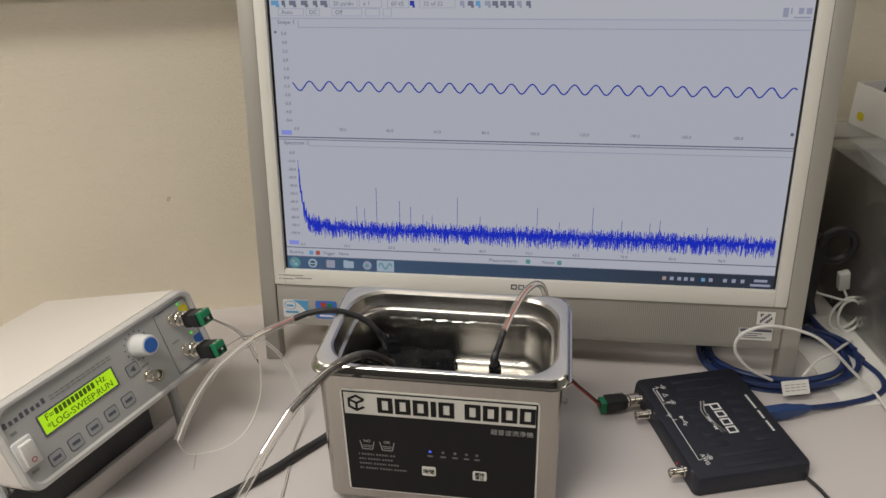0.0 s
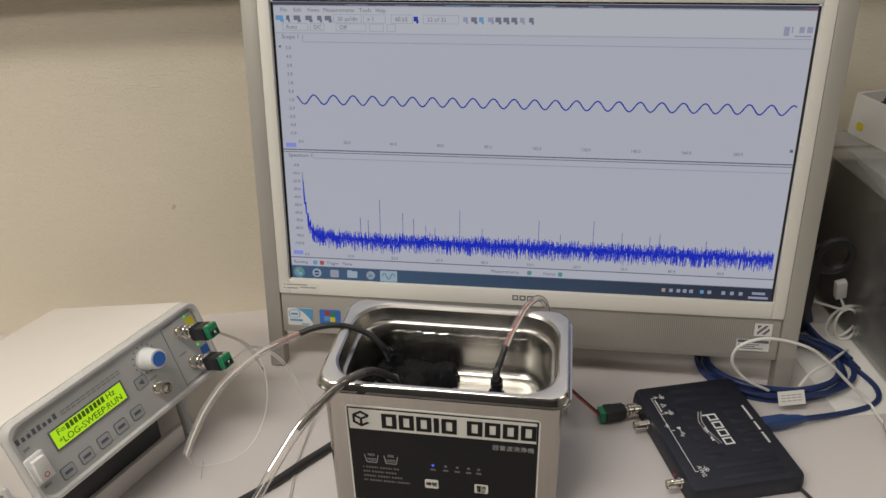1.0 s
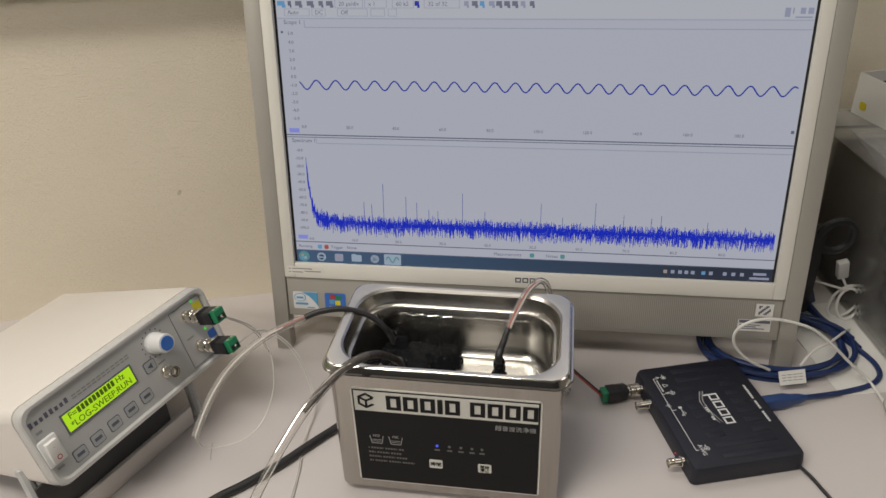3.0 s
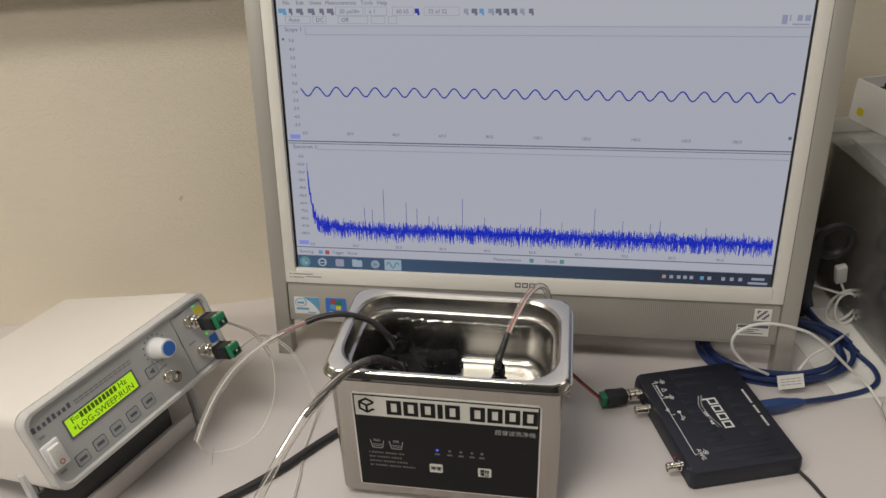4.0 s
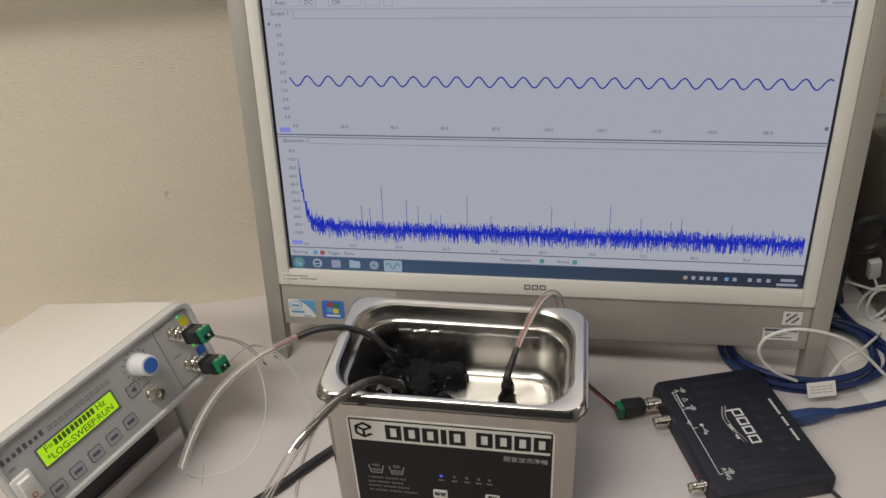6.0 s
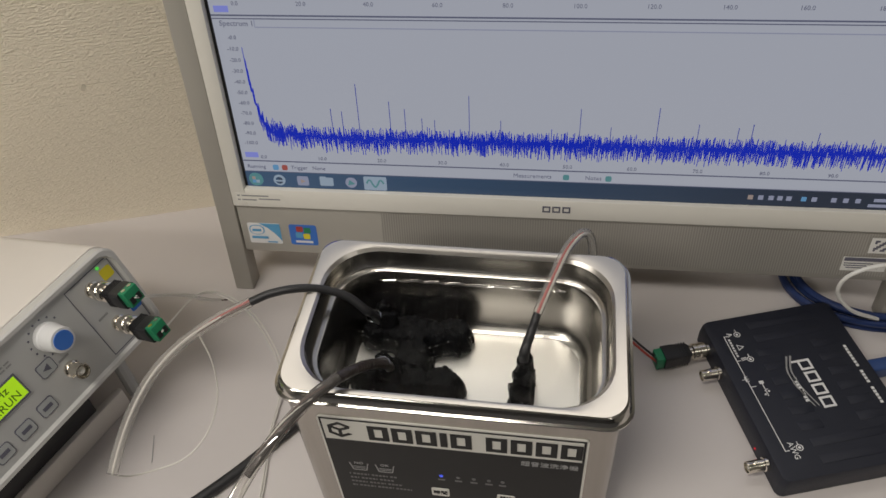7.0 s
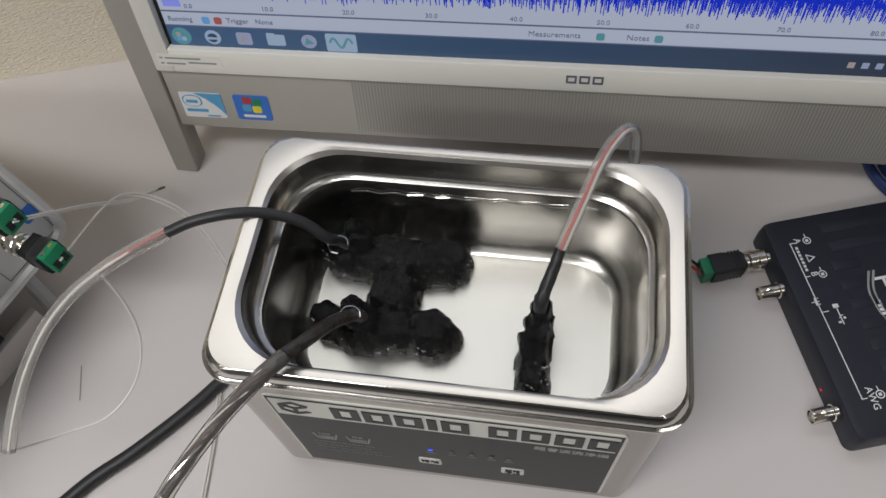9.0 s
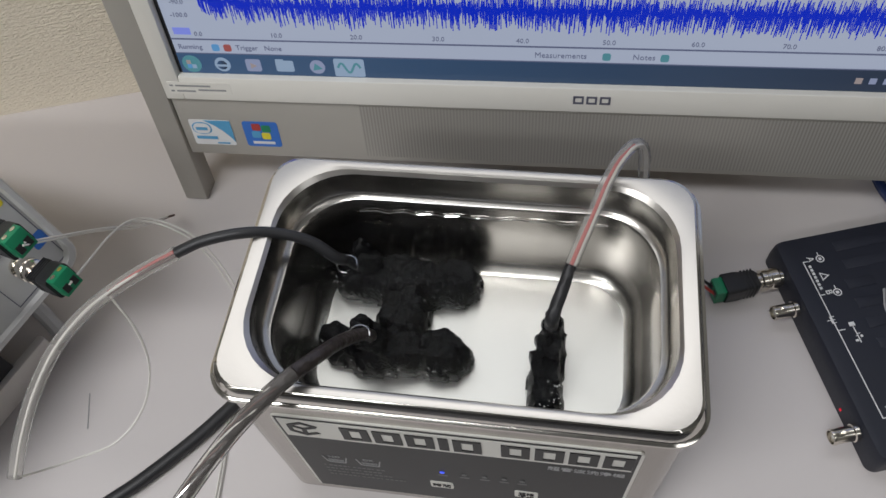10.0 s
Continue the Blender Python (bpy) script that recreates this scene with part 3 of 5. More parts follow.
st = on_front("spec_label", bar(0.4490, 0.4800, -0.0535, -0.0410, 0.0003), M_PAPER, -0.0024, "small printed data label")
part("print_band", bar(0.4500, 0.4790, -0.0445, -0.0415, 0.0002), M_TXT, st).location = (-0.0012, -0.0027, -0.0026)
part("print_lines", merge(*[bar(0.4505 + a, 0.4505 + b, -0.0470 - 0.002 * k, -0.0462 - 0.002 * k, 0.0002) for k, (a, b) in enumerate(((0, .02), (0, .016), (0.002, .024)))]), M_TXT, st).location = (-0.0012, -0.0027, -0.0026)
st = on_front("bezel_note", bar(-0.0065, 0.0320, -0.0135, -0.0050, 0.0002), M_WHITE, -0.004, "pale note strip on the bezel")
part("print_lines", merge(*[bar(a, b, z, z + 0.0011, 0.0002) for a, b, z in ((-0.005, -0.003, -0.0080), (-0.0015, 0.020, -0.0080), (-0.005, -0.003, -0.0118), (-0.0015, 0.010, -0.0118), (0.012, 0.029, -0.0108))]), M_INK, st).location = (-0.0012, -0.0042, -0.0026)

# ---- ultrasonic cleaner ----
CL = pose(0.0415, 0.4655, 0, 0, 0, -8.87) @ Matrix.Diagonal((1.004, 1.022, 1, 1))
cleaner = thing("ultrasonic_cleaner", "stainless steel ultrasonic cleaner with a black front panel", "ultrasonic cleaner", CL)


def ring_at(hx, hy, r, z):
    return [(x, y, z) for x, y in rrect(hx, hy, r, 8)]


lip = [ring_at(0.0905, 0.0538, 0.010, 0.1308), ring_at(0.0962, 0.0580, 0.0135, 0.1302), ring_at(0.0974, 0.0592, 0.0146, 0.1306), ring_at(0.0981, 0.0599, 0.0153, 0.1314), ring_at(0.0979, 0.0597, 0.0151, 0.1321), ring_at(0.0973, 0.0591, 0.0145, 0.1324), ring_at(0.0966, 0.0584, 0.0140, 0.1327),
       ring_at(0.0960, 0.0579, 0.0136, 0.1346), ring_at(0.0952, 0.0571, 0.0132, 0.1368), ring_at(0.0947, 0.0566, 0.0130, 0.1377), ring_at(0.0938, 0.0558, 0.0135, 0.1382)]
rings = [ring_at(0.0938, 0.0558, 0.0135, 0.1382), ring_at(0.0910, 0.0538, 0.024, 0.1383), ring_at(0.0882, 0.0520, 0.030, 0.1375), ring_at(0.0868, 0.0508, 0.031, 0.1355), ring_at(0.0863, 0.0503, 0.031, 0.1320),
         ring_at(0.0855, 0.0496, 0.0305, 0.1245), ring_at(0.0842, 0.0486, 0.030, 0.1225), ring_at(0.0822, 0.0470, 0.029, 0.1215), ring_at(0.0816, 0.0464, 0.0285, 0.1200), ring_at(0.0808, 0.0456, 0.028, 0.0980),
         ring_at(0.0802, 0.0450, 0.027, 0.0875), ring_at(0.0795, 0.0443, 0.0265, 0.0832), ring_at(0.0778, 0.0428, 0.0255, 0.0792), ring_at(0.0752, 0.0404, 0.0235, 0.0765), ring_at(0.0722, 0.0377, 0.0210, 0.0752), ring_at(0.0700, 0.0358, 0.0195, 0.0750)]
part("rim_edge", loft(lip, False, False), M_MIRROR, cleaner, "mirror-bright rolled rim edge")
part("rim", loft(rings[:4], False, False), M_RIMTOP, cleaner, "satin rounded steel rim")
part("tank", loft(rings[3:-1], False, False), M_STEEL, cleaner, "polished pressed steel tank wall with a step")
part("tank_floor", loft(rings[-2:], False, True), M_SATIN, cleaner, "satin worn tank floor")
part("housing", loft([ring_at(0.0895, 0.0560, 0.009, 0.1312), ring_at(0.0915, 0.0580, 0.009, 0.1302), ring_at(0.0915, 0.0580, 0.009, 0.0085), ring_at(0.0900, 0.0565, 0.009, 0.0065)], False, True), M_BRUSH, cleaner, "brushed steel housing")
for fx in (-0.072, 0.072):
    for fy in (-0.040, 0.040):
        part("foot", moved(lathe([(0.007, 0), (0.008, 0.001), (0.008, 0.0065)], 16), Matrix.Translation((fx, fy, 0))), M_BLACK, cleaner)
YF = -0.0580
panel = part("front_panel", moved(plate([(0.0012 + x, 0.0680 + z) for x, z in rrect(0.0750, 0.0510, 0.003, 4)], 0.0008), Matrix.Translation((0, YF, 0))), M_LWHITE, cleaner, "black film control panel with a white border")


def on_panel(name, bm, material, layer=1, label=""):
    moved(bm, Matrix.Translation((0.0004, YF - 0.0008 - 0.0003 * (layer - 1), 0.0015)) @ Matrix.Diagonal((0.956, 1, 1, 1)))
    return part(name, bm, material, panel, label)


on_panel("panel_film", bar(-0.0762, 0.0778, 0.0168, 0.1162, 0.0003), M_LABEL, 1)
on_panel("title_strip", bar(-0.0748, 0.0764, 0.0948, 0.1150, 0.0003), M_LWHITE, 2, "white strip with heavy black shapes")
# maker's mark: a folded hexagon of bars, then plain block shapes
cx, cz, rr = -0.0648, 0.1055, 0.0080
hexa = [(cx + rr * math.cos(radians(a)), cz + rr * math.sin(radians(a))) for a in range(30, 390, 60)]
hexa_in = [(cx + 0.72 * rr * math.cos(radians(a)), cz + 0.72 * rr * math.sin(radians(a))) for a in range(30, 390, 60)]
marks = []
for i in (1, 2, 3, 4, 0):
    j = (i + 1) % 6
    marks.append(plate([hexa[i], hexa[j], hexa_in[j], hexa_in[i]], 0.0003))
marks.append(bar(cx - 0.0010, cx + 0.0010, cz - 0.0068, cz + 0.0004, 0.0003))
marks.append(plate([(cx, cz + 0.001), (cx - 0.0062, cz + 0.0042), (cx - 0.0062, cz + 0.0022), (cx, cz - 0.001)], 0.0003))
marks.append(plate([(cx, cz + 0.001), (cx + 0.0062, cz + 0.0042), (cx + 0.0062, cz + 0.0022), (cx, cz - 0.001)], 0.0003))
on_panel("maker_mark", merge(*marks), M_LABEL, 3, "black hexagonal mark")
x0 = -0.0478
for w in (0.0122, 0.0122, 0.0122, 0.0042, 0.0122, -0.0062, 0.0122, 0.0122, 0.0122, 0.0122):
    if w < 0:
        x0 -= w
        continue
    z0, z1, a = 0.0978, 0.1122, 0.0036
    if w < 0.01:
        b = bar(x0, x0 + w, z0, z1)
    else:
        b = merge(bar(x0, x0 + w, z1 - 0.0026, z1), bar(x0, x0 + w, z0, z0 + 0.0026), bar(x0, x0 + a, z0 + 0.0026, z1 - 0.0026), bar(x0 + w - a, x0 + w, z0 + 0.0026, z1 - 0.0026))
    on_panel("maker_block", b, M_LABEL, 3)
    x0 += w + 0.0020
on_panel("japanese_title", letters("\u8d85\u97f3\u6ce2\u6d17\u6d44\u6a5f", 0.0056, 0.0415, 0.0855), M_INK, 2)
for x, mt in ((-0.0072, M_LEDB), (0.0034, M_DIM), (0.0131, M_DIM), (0.0224, M_DIM), (0.0308, M_DIM)):
    on_panel("indicator", plate([(x + a, 0.0626 + b) for a, b in rrect(0.0012, 0.0012, 0.00115, 4)], 0.0004), mt, 2, "lit blue indicator" if mt == M_LEDB else "")
    on_panel("indicator_word", bar(x - 0.0022, x + 0.0022, 0.0572, 0.0588, 0.0002), M_DIM, 2)
for x, z, rows in ((-0.0088, 0.0421, ("\u6642\u9593",)), (0.0330, 0.0418, ("\u958b\u59cb", "\u505c\u6b62"))):
    key = on_panel("key", plate([(x + a, z + b) for a, b in rrect(0.0057, 0.0046, 0.0012, 4)], 0.0005), M_LWHITE, 2, "white touch key")
    for k, word in enumerate(rows):
        zz = z - 0.0018 if len(rows) == 1 else z + 0.0004 - 0.0038 * k
        on_panel("key_word", letters(word, 0.0048 if len(rows) == 1 else 0.0040, x, zz, align="CENTER"), M_LABEL, 4)
for x, word in ((-0.0590, "NO"), (-0.0425, "OK")):
    on_panel("basin_sign", merge(plate([(x - 0.0062, 0.0680), (x - 0.0055, 0.0680), (x - 0.0038, 0.0598), (x - 0.0046, 0.0598)], 0.0002), plate([(x + 0.0062, 0.0680), (x + 0.0055, 0.0680), (x + 0.0038, 0.0598), (x + 0.0046, 0.0598)], 0.0002),
             bar(x - 0.0040, x + 0.0040, 0.0595, 0.0602, 0.0002), bar(x - 0.0036, x + 0.0036, 0.0618, 0.0622, 0.0002), bar(x - 0.0040, x + 0.0040, 0.0635, 0.0639, 0.0002)), M_INK, 2)
    on_panel("sign_word", letters(word, 0.0038, x, 0.0668, align="CENTER"), M_INK, 2)
for k in range(4):
    n = (13, 12, 14, 17)[k]
    on_panel("print_line", merge(*[bar(-0.0668 + 0.0024 * i, -0.0668 + 0.0024 * i + (0.0017 if (i * 7 + k) % 5 else 0.0008), 0.0535 - 0.0048 * k, 0.0552 - 0.0048 * k, 0.0002) for i in range(n)]), M_DIM, 2)

# water in the tank
water = bmesh.new()
verts = [water.verts.new(p) for p in ring_at(0.0813, 0.0460, 0.0284, 0.1152)]
water.faces.new(verts).normal_update()
w_ob = solid("water", water, M_WATER, "clear still water filling the steel tank", "water", CL, smooth=False)
if w_ob.data.polygons[0].normal.z < 0:
    w_ob.data.flip_normals()
w_ob.visible_shadow = False


# Mirror-metal tubes stand in for glints along the waterline and round the leads.
rim_of_water = thing("water_edge_glint", "bright metal lines standing in for glints at the waterline", "water", CL)
back_line = [(0.060 - 0.0045 * i, 0.0453, 0.1150 + 0.0014 * noise.noise(Vector((i * 0.45, 3, 0))) - 0.0005 * (i % 3)) for i in range(27)]
part("waterline_glint", tube(back_line, 0.00026, 6, 4), M_GLINT, rim_of_water)
for ex, ey in ((-0.0125, 0.4893), (-0.0055, 0.4530)):
    q = CL.inverted() @ Vector((ex, ey, 0.1155))
    part("ripple_glint", tube([(q.x + 0.0046 * math.cos(a * 0.698), q.y + 0.0046 * math.sin(a * 0.698), q.z) for a in range(8)], 0.00028, 6, 4), M_GLINT, rim_of_water)


def blob(centers, seed, sub=3, rough=0.16):
    """A lump of overlapping rounded masses with an uneven skin."""
    out = None
    for (x, y, z), (a, b, c), turn in centers:
        bm = bmesh.new()
        bmesh.ops.create_icosphere(bm, subdivisions=sub, radius=1)
        for v in bm.verts:
            n = noise.noise(v.co * 1.7 + Vector((seed, x * 90, y * 90))) * rough * 1.4 + noise.noise(v.co * 4.5 + Vector((seed * 2, x * 50, 3))) * rough
            v.co = v.co * (1 + n)
            v.co = Vector((math.copysign(abs(v.co.x) ** 0.8, v.co.x) * a, math.copysign(abs(v.co.y) ** 0.8, v.co.y) * b, v.co.z * c))
        moved(bm, pose(x, y, z, 0, 0, turn))
        out = merge(out, bm) if out else bm
    return out




def ragged(shapes, x0, x1, y0, y1, step, base, tall, seed, ragged_by=0.34):
    """A low lumpy mass on a floor: round shapes run together with a torn outline and a pitted top."""
    nx, ny = int((x1 - x0) / step) + 1, int((y1 - y0) / step) + 1
    field = {}
    for i in range(nx):
        for j in range(ny):
            x, y = x0 + i * step, y0 + j * step
            f = max(1 - ((x - cx) / a) ** 2 - ((y - cy) / b) ** 2 for cx, cy, a, b in shapes)
            p = Vector((x, y, seed))
            f += ragged_by * noise.noise(p * 150) + 0.45 * ragged_by * noise.noise(p * 420)
            h = tall * min(1.0, max(0.0, f) * 1.7) ** 0.7
            h += 0.0022 * noise.noise(p * 120) * min(1.0, max(0.0, f) * 3) + 0.0010 * noise.noise(p * 420) * min(1.0, max(0.0, f) * 3)
            field[i, j] = (x, y, base + max(0.0, h)) if f > 0 else None
    bm = bmesh.new()
    top = {k: bm.verts.new(v) for k, v in field.items() if v}
    low = {k: bm.verts.new((v[0], v[1], base)) for k, v in field.items() if v}
    for i in range(nx - 1):
        for j in range(ny - 1):
            q = [(i, j), (i + 1, j), (i + 1, j + 1), (i, j + 1)]
            if all(k in top for k in q):
                bm.faces.new([top[k] for k in q])
                bm.faces.new([low[k] for k in reversed(q)])
    rim = [(a, b) for a in top for b in ((a[0] + 1, a[1]), (a[0], a[1] + 1)) if b in top]
    for a, b in rim:
        e = bm.edges.get((top[a], top[b]))
        if e and len(e.link_faces) == 1:
            bm.faces.new((top[a], top[b], low[b], low[a]))
    loose = [v for v in bm.verts if not v.link_faces]
    bmesh.ops.delete(bm, geom=loose, context="VERTS")
    return bm


PAIR = ((-0.036, 0.0265, 0.034, 0.0130), (-0.010, 0.0285, 0.014, 0.0120), (-0.060, 0.0260, 0.012, 0.0100), (-0.033, 0.0080, 0.014, 0.0150), (-0.040, -0.0110, 0.030, 0.0115), (-0.012, -0.0100, 0.0150, 0.0120), (-0.062, -0.0080, 0.011, 0.0080))
bm = ragged(PAIR, -0.076, 0.008, -0.027, 0.043, 0.0011, 0.0758, 0.0165, 2.0, 0.26)
bm = merge(bm, blob((((-0.0530, 0.0285, 0.0945), (0.0075, 0.0060, 0.0095), 20), ((-0.0545, 0.0310, 0.1010), (0.0046, 0.0044, 0.0070), 0), ((-0.0440, -0.0115, 0.0960), (0.0080, 0.0065, 0.0105), -15), ((-0.0465, -0.0110, 0.1050), (0.0050, 0.0048, 0.0080), 0)), 1.0, rough=0.25))
def bubbles(source, count, seed, tall):
    """Tiny air bubbles clinging to the skin of a mesh, most of them low down."""
    pick = random.Random(seed)
    spots = [v.co.copy() for v in source.verts if v.co.z < tall and v.co.z > 0.077]
    out = bmesh.new()
    for _ in range(count):
        p = pick.choice(spots)
        bmesh.ops.create_icosphere(out, subdivisions=1, radius=pick.uniform(0.00016, 0.00050), matrix=Matrix.Translation(p))
    return out


air = bubbles(bm, 130, 4, 0.0890)
pair = solid("coated_transducer_pair", bm, M_RUBBER, "black rubber-coated pair of lumpy transducers lying under water", "transducer", CL)
tagged(part("bubbles", air, M_AIR, pair, "tiny bright air bubbles"), kind="stuff")
bm = ragged(((0.0372, -0.0290, 0.0095, 0.0090), (0.0366, -0.0200, 0.0092, 0.0100), (0.0378, -0.0080, 0.0080, 0.0090), (0.0392, 0.0030, 0.0066, 0.0080)), 0.024, 0.052, -0.040, 0.014, 0.0010, 0.0758, 0.0150, 9.0, 0.30)
bm = merge(bm, blob((((0.0372, -0.014, 0.086), (0.0080, 0.010, 0.0085), 0), ((0.0378, -0.006, 0.0925), (0.0066, 0.008, 0.0085), 0), ((0.0382, -0.0015, 0.1030), (0.0048, 0.0055, 0.0085), 0)), 4.0, rough=0.28))
air = bubbles(bm, 60, 8, 0.092)
probe = solid("coated_probe", bm, M_RUBBER, "black rubber-coated hydrophone probe standing in the water", "probe", CL)
tagged(part("bubbles", air, M_AIR, probe, "tiny bright air bubbles"), kind="stuff")

# ---- leads of the cleaner ----
lead = thing("transducer_lead", "black sleeved lead changing to clear tubing over the rim", "cable", group="transducer leads")
C1 = [(-0.0115, 0.4990, 0.0985), (-0.0135, 0.4950, 0.1100), (-0.0165, 0.4903, 0.1200), (-0.0266, 0.4937, 0.1295), (-0.0413, 0.4948, 0.1365), (-0.0560, 0.4925, 0.1410), (-0.0720, 0.4898, 0.1405), (-0.0840, 0.4866, 0.1375)]
C1B = [(-0.0840, 0.4866, 0.1375), (-0.1024, 0.4803, 0.1321), (-0.1165, 0.4735, 0.1278), (-0.1328, 0.4682, 0.1175), (-0.1465, 0.4560, 0.1090), (-0.1570, 0.4390, 0.0990), (-0.1635, 0.4220, 0.0890), (-0.1675, 0.4080, 0.0797)]
part("black_sleeve", tube(C1, 0.0026, 12), M_CABLE, lead)
part("clear_tube", tube(C1B, 0.0032, 14), M_TUBE, lead, "clear plastic tube")
part("inner_wire", tube([(x, y + 0.0008, z + 0.0006) for x, y, z in C1B[:3]], (0.0009, 0.0003), 6), M_RED, lead)
part("inner_wire", tube([(x, y - 0.0008, z - 0.0004) for x, y, z in C1B[:3]], (0.0009, 0.0003), 6), M_BROWN, lead)
part("inner_sleeve", tube([(x, y + 0.0004, z) for x, y, z in C1B[1:]], 0.0008, 6), M_FINE, lead)
lead = thing("transducer_lead", "black braided lead changing to clear tubing over the rim", "cable", group="transducer leads")
C2 = [(-0.0010, 0.4590, 0.0980), (-0.0041, 0.4550, 0.1120), (-0.0111, 0.4451, 0.1262), (-0.0178, 0.4327, 0.1388), (-0.0250, 0.4233, 0.1451)]
C2B = [(-0.0250, 0.4233, 0.1451), (-0.0318, 0.4149, 0.1480), (-0.0382, 0.4067, 0.1495), (-0.0451, 0.3997, 0.1475), (-0.0518, 0.3927, 0.1443), (-0.0590, 0.3850, 0.1400), (-0.0680, 0.3740, 0.1340), (-0.0840, 0.3500, 0.1190), (-0.1020, 0.3180, 0.0960), (-0.1140, 0.2860, 0.0660)]
part("black_sleeve", tube(C2, (0.0029, 0.0031), 12, wobble=0.05), M_BRAID, lead, "dark braided sleeve")
part("inner_sleeve", tube(C2B[:7], (0.0031, 0.0019), 10, wobble=0.12), M_BRAID, lead, "dark braided core")
part("clear_tube", tube(C2B, 0.0034, 12), M_TUBE2, lead, "clear plastic tube")
for k, (mt, far) in enumerate(((M_BROWN, 6), (M_FINE, 10), (M_RED, 5), (M_GLINT, 8), (M_BROWN, 7), (M_FINE, 10))):
    a = k * 1.047
    part("inner_strand", tube([(x + 0.0026 * math.cos(a + i * 0.9), y, z + 0.0026 * math.sin(a + i * 0.9)) for i, (x, y, z) in enumerate(C2B[:far])], (0.0004, 0.0004), 6), mt, lead)
lead = thing("probe_lead", "clear tube with red wire arching over the tank rim", "cable")
C3 = [(0.0784, 0.4568, 0.1075), (0.0788, 0.4578, 0.1148), (0.0831, 0.4658, 0.1222), (0.0875, 0.4737, 0.1300)]
C3B = [(0.0875, 0.4737, 0.1300), (0.0928, 0.4825, 0.1365), (0.0988, 0.4934, 0.1405), (0.1055, 0.5065, 0.1428), (0.1125, 0.5180, 0.1432), (0.1210, 0.5285, 0.1400), (0.1280, 0.5345, 0.1280), (0.1320, 0.5365, 0.0980), (0.1360, 0.5375, 0.0500), (0.1430, 0.5370, 0.0120), (0.1540, 0.5350, 0.0040)]
part("black_sleeve", tube(C3, (0.0034, 0.0024), 12, wobble=0.1), M_CABLE, lead)
part("clear_tube", tube(C3B, 0.0029, 12), M_TUBE, lead, "clear plastic tube")
part("inner_wire", tube(C3B[:6], (0.0010, 0.0007), 6), M_RED, lead, "red wire")
part("inner_wire", tube([(x + 0.001, y, z - 0.001) for x, y, z in C3B], 0.0010, 6), M_FINE, lead)

# ---- signal generator ----
GEN = Matrix.Translation((-0.1931, 0.5478, 0.1359)) @ (Matrix.Rotation(radians(62.12), 4, "Z") @ Matrix.Rotation(radians(-18.15), 4, "X"))
gen = thing("signal_generator", "beige bench signal generator tilted up on its front legs", "signal generator", GEN)
GW, GH, GD = 0.194, 0.0725, 0.215


def gring(d, y, z_in=0.0):
    return [(-GW / 2 + x, y, -GH / 2 + z) for x, z in rrect(GW / 2 - d, GH / 2 - d, 0.0105, 6)]


part("case", loft([gring(0.0, 0.006), gring(0.0, GD - 0.006), gring(0.004, GD)], True, True), M_ABS, gen, "beige plastic case")
part("front_rim", loft([gring(0.0008, 0.006), gring(0.0004, -0.003), gring(0.0015, -0.0045), gring(0.0040, -0.0045), gring(0.0052, -0.001)], True, False), M_RIM, gen, "grey rounded front rim")
face = part("faceplate", loft([gring(0.0050, 0.0), gring(0.0050, -0.0014)], True, True), M_FACE, gen, "pale grey printed faceplate")


def on_face(name, bm, material, y=-0.0014, label="", parent=None):
    moved(bm, Matrix.Translation((0, y, 0)))
    return part(name, bm, material, parent or gen, label)


lcd = on_face("display", bar(-0.1645, -0.0975, -0.0392, -0.0242, 0.0006), M_LCD, -0.0014, "glowing yellow-green character display")
part("display_frame", ring_bar(-0.1657, -0.0963, -0.0404, -0.0230, 0.0011, 0.0010), M_TXT, lcd).location.y = -0.0014
bm = letters("F=", 0.0074, -0.1600, -0.0302)
on_face("display_word", bm, M_LCDINK, -0.0022, parent=lcd)
on_face("display_bars", merge(*[bar(-0.1515 + 0.0037 * i, -0.1515 + 0.0037 * i + 0.0027, -0.0302, -0.0252, 0.0002) for i in range(10)]), M_LCDINK, -0.0021, parent=lcd)
on_face("display_word", letters("Hz", 0.0074, -0.1135, -0.0302), M_LCDINK, -0.0022, parent=lcd)
on_face("display_word", letters("*LOG-SWEEP:RUN", 0.0074, -0.1610, -0.0376), M_LCDINK, -0.0022, parent=lcd)
on_face("maker_mark", merge(*[bar(-0.1880 + 0.0045 * i, -0.1880 + 0.0045 * i + 0.0026, -0.0178, -0.0178 + h * 0.8, 0.0002) for i, h in enumerate((.0056, .0042, .0042, .0056, .0056, .0042, .0042, .0056))]), M_TXT, -0.0015, "dark maker's mark of plain bars")
on_face("print_line", merge(*[bar(-0.1500 + 0.0048 * i, -0.1500 + 0.0048 * i + 0.0038, z, z + 0.0010, 0.0002) for i in range(12) for z in (-0.0160, -0.0184)]), M_INK, -0.0015)
sw = on_face("rocker_switch", box(-0.1915, -0.1757, -0.0045, 0, -0.0522, -0.0290, 0.0012), M_PRINT, -0.0014, "white rocker power switch")
part("rocker", moved(box(-0.1885, -0.1787, -0.004, 0, -0.0500, -0.0312, 0.0008), Matrix.Translation((0, -0.0055, 0)) @ Matrix.Translation((-0.1836, 0, -0.0406)) @ Matrix.Rotation(radians(7), 4, "X") @ Matrix.Translation((0.1836, 0, 0.0406))), M_PAPER, sw)
circ = [(-0.1836 + 0.0021 * math.cos(a * 0.5236), -0.0455 + 0.0021 * math.sin(a * 0.5236)) for a in range(12)]
circ2 = [(-0.1836 + 0.0014 * math.cos(a * 0.5236), -0.0455 + 0.0014 * math.sin(a * 0.5236)) for a in range(12)]
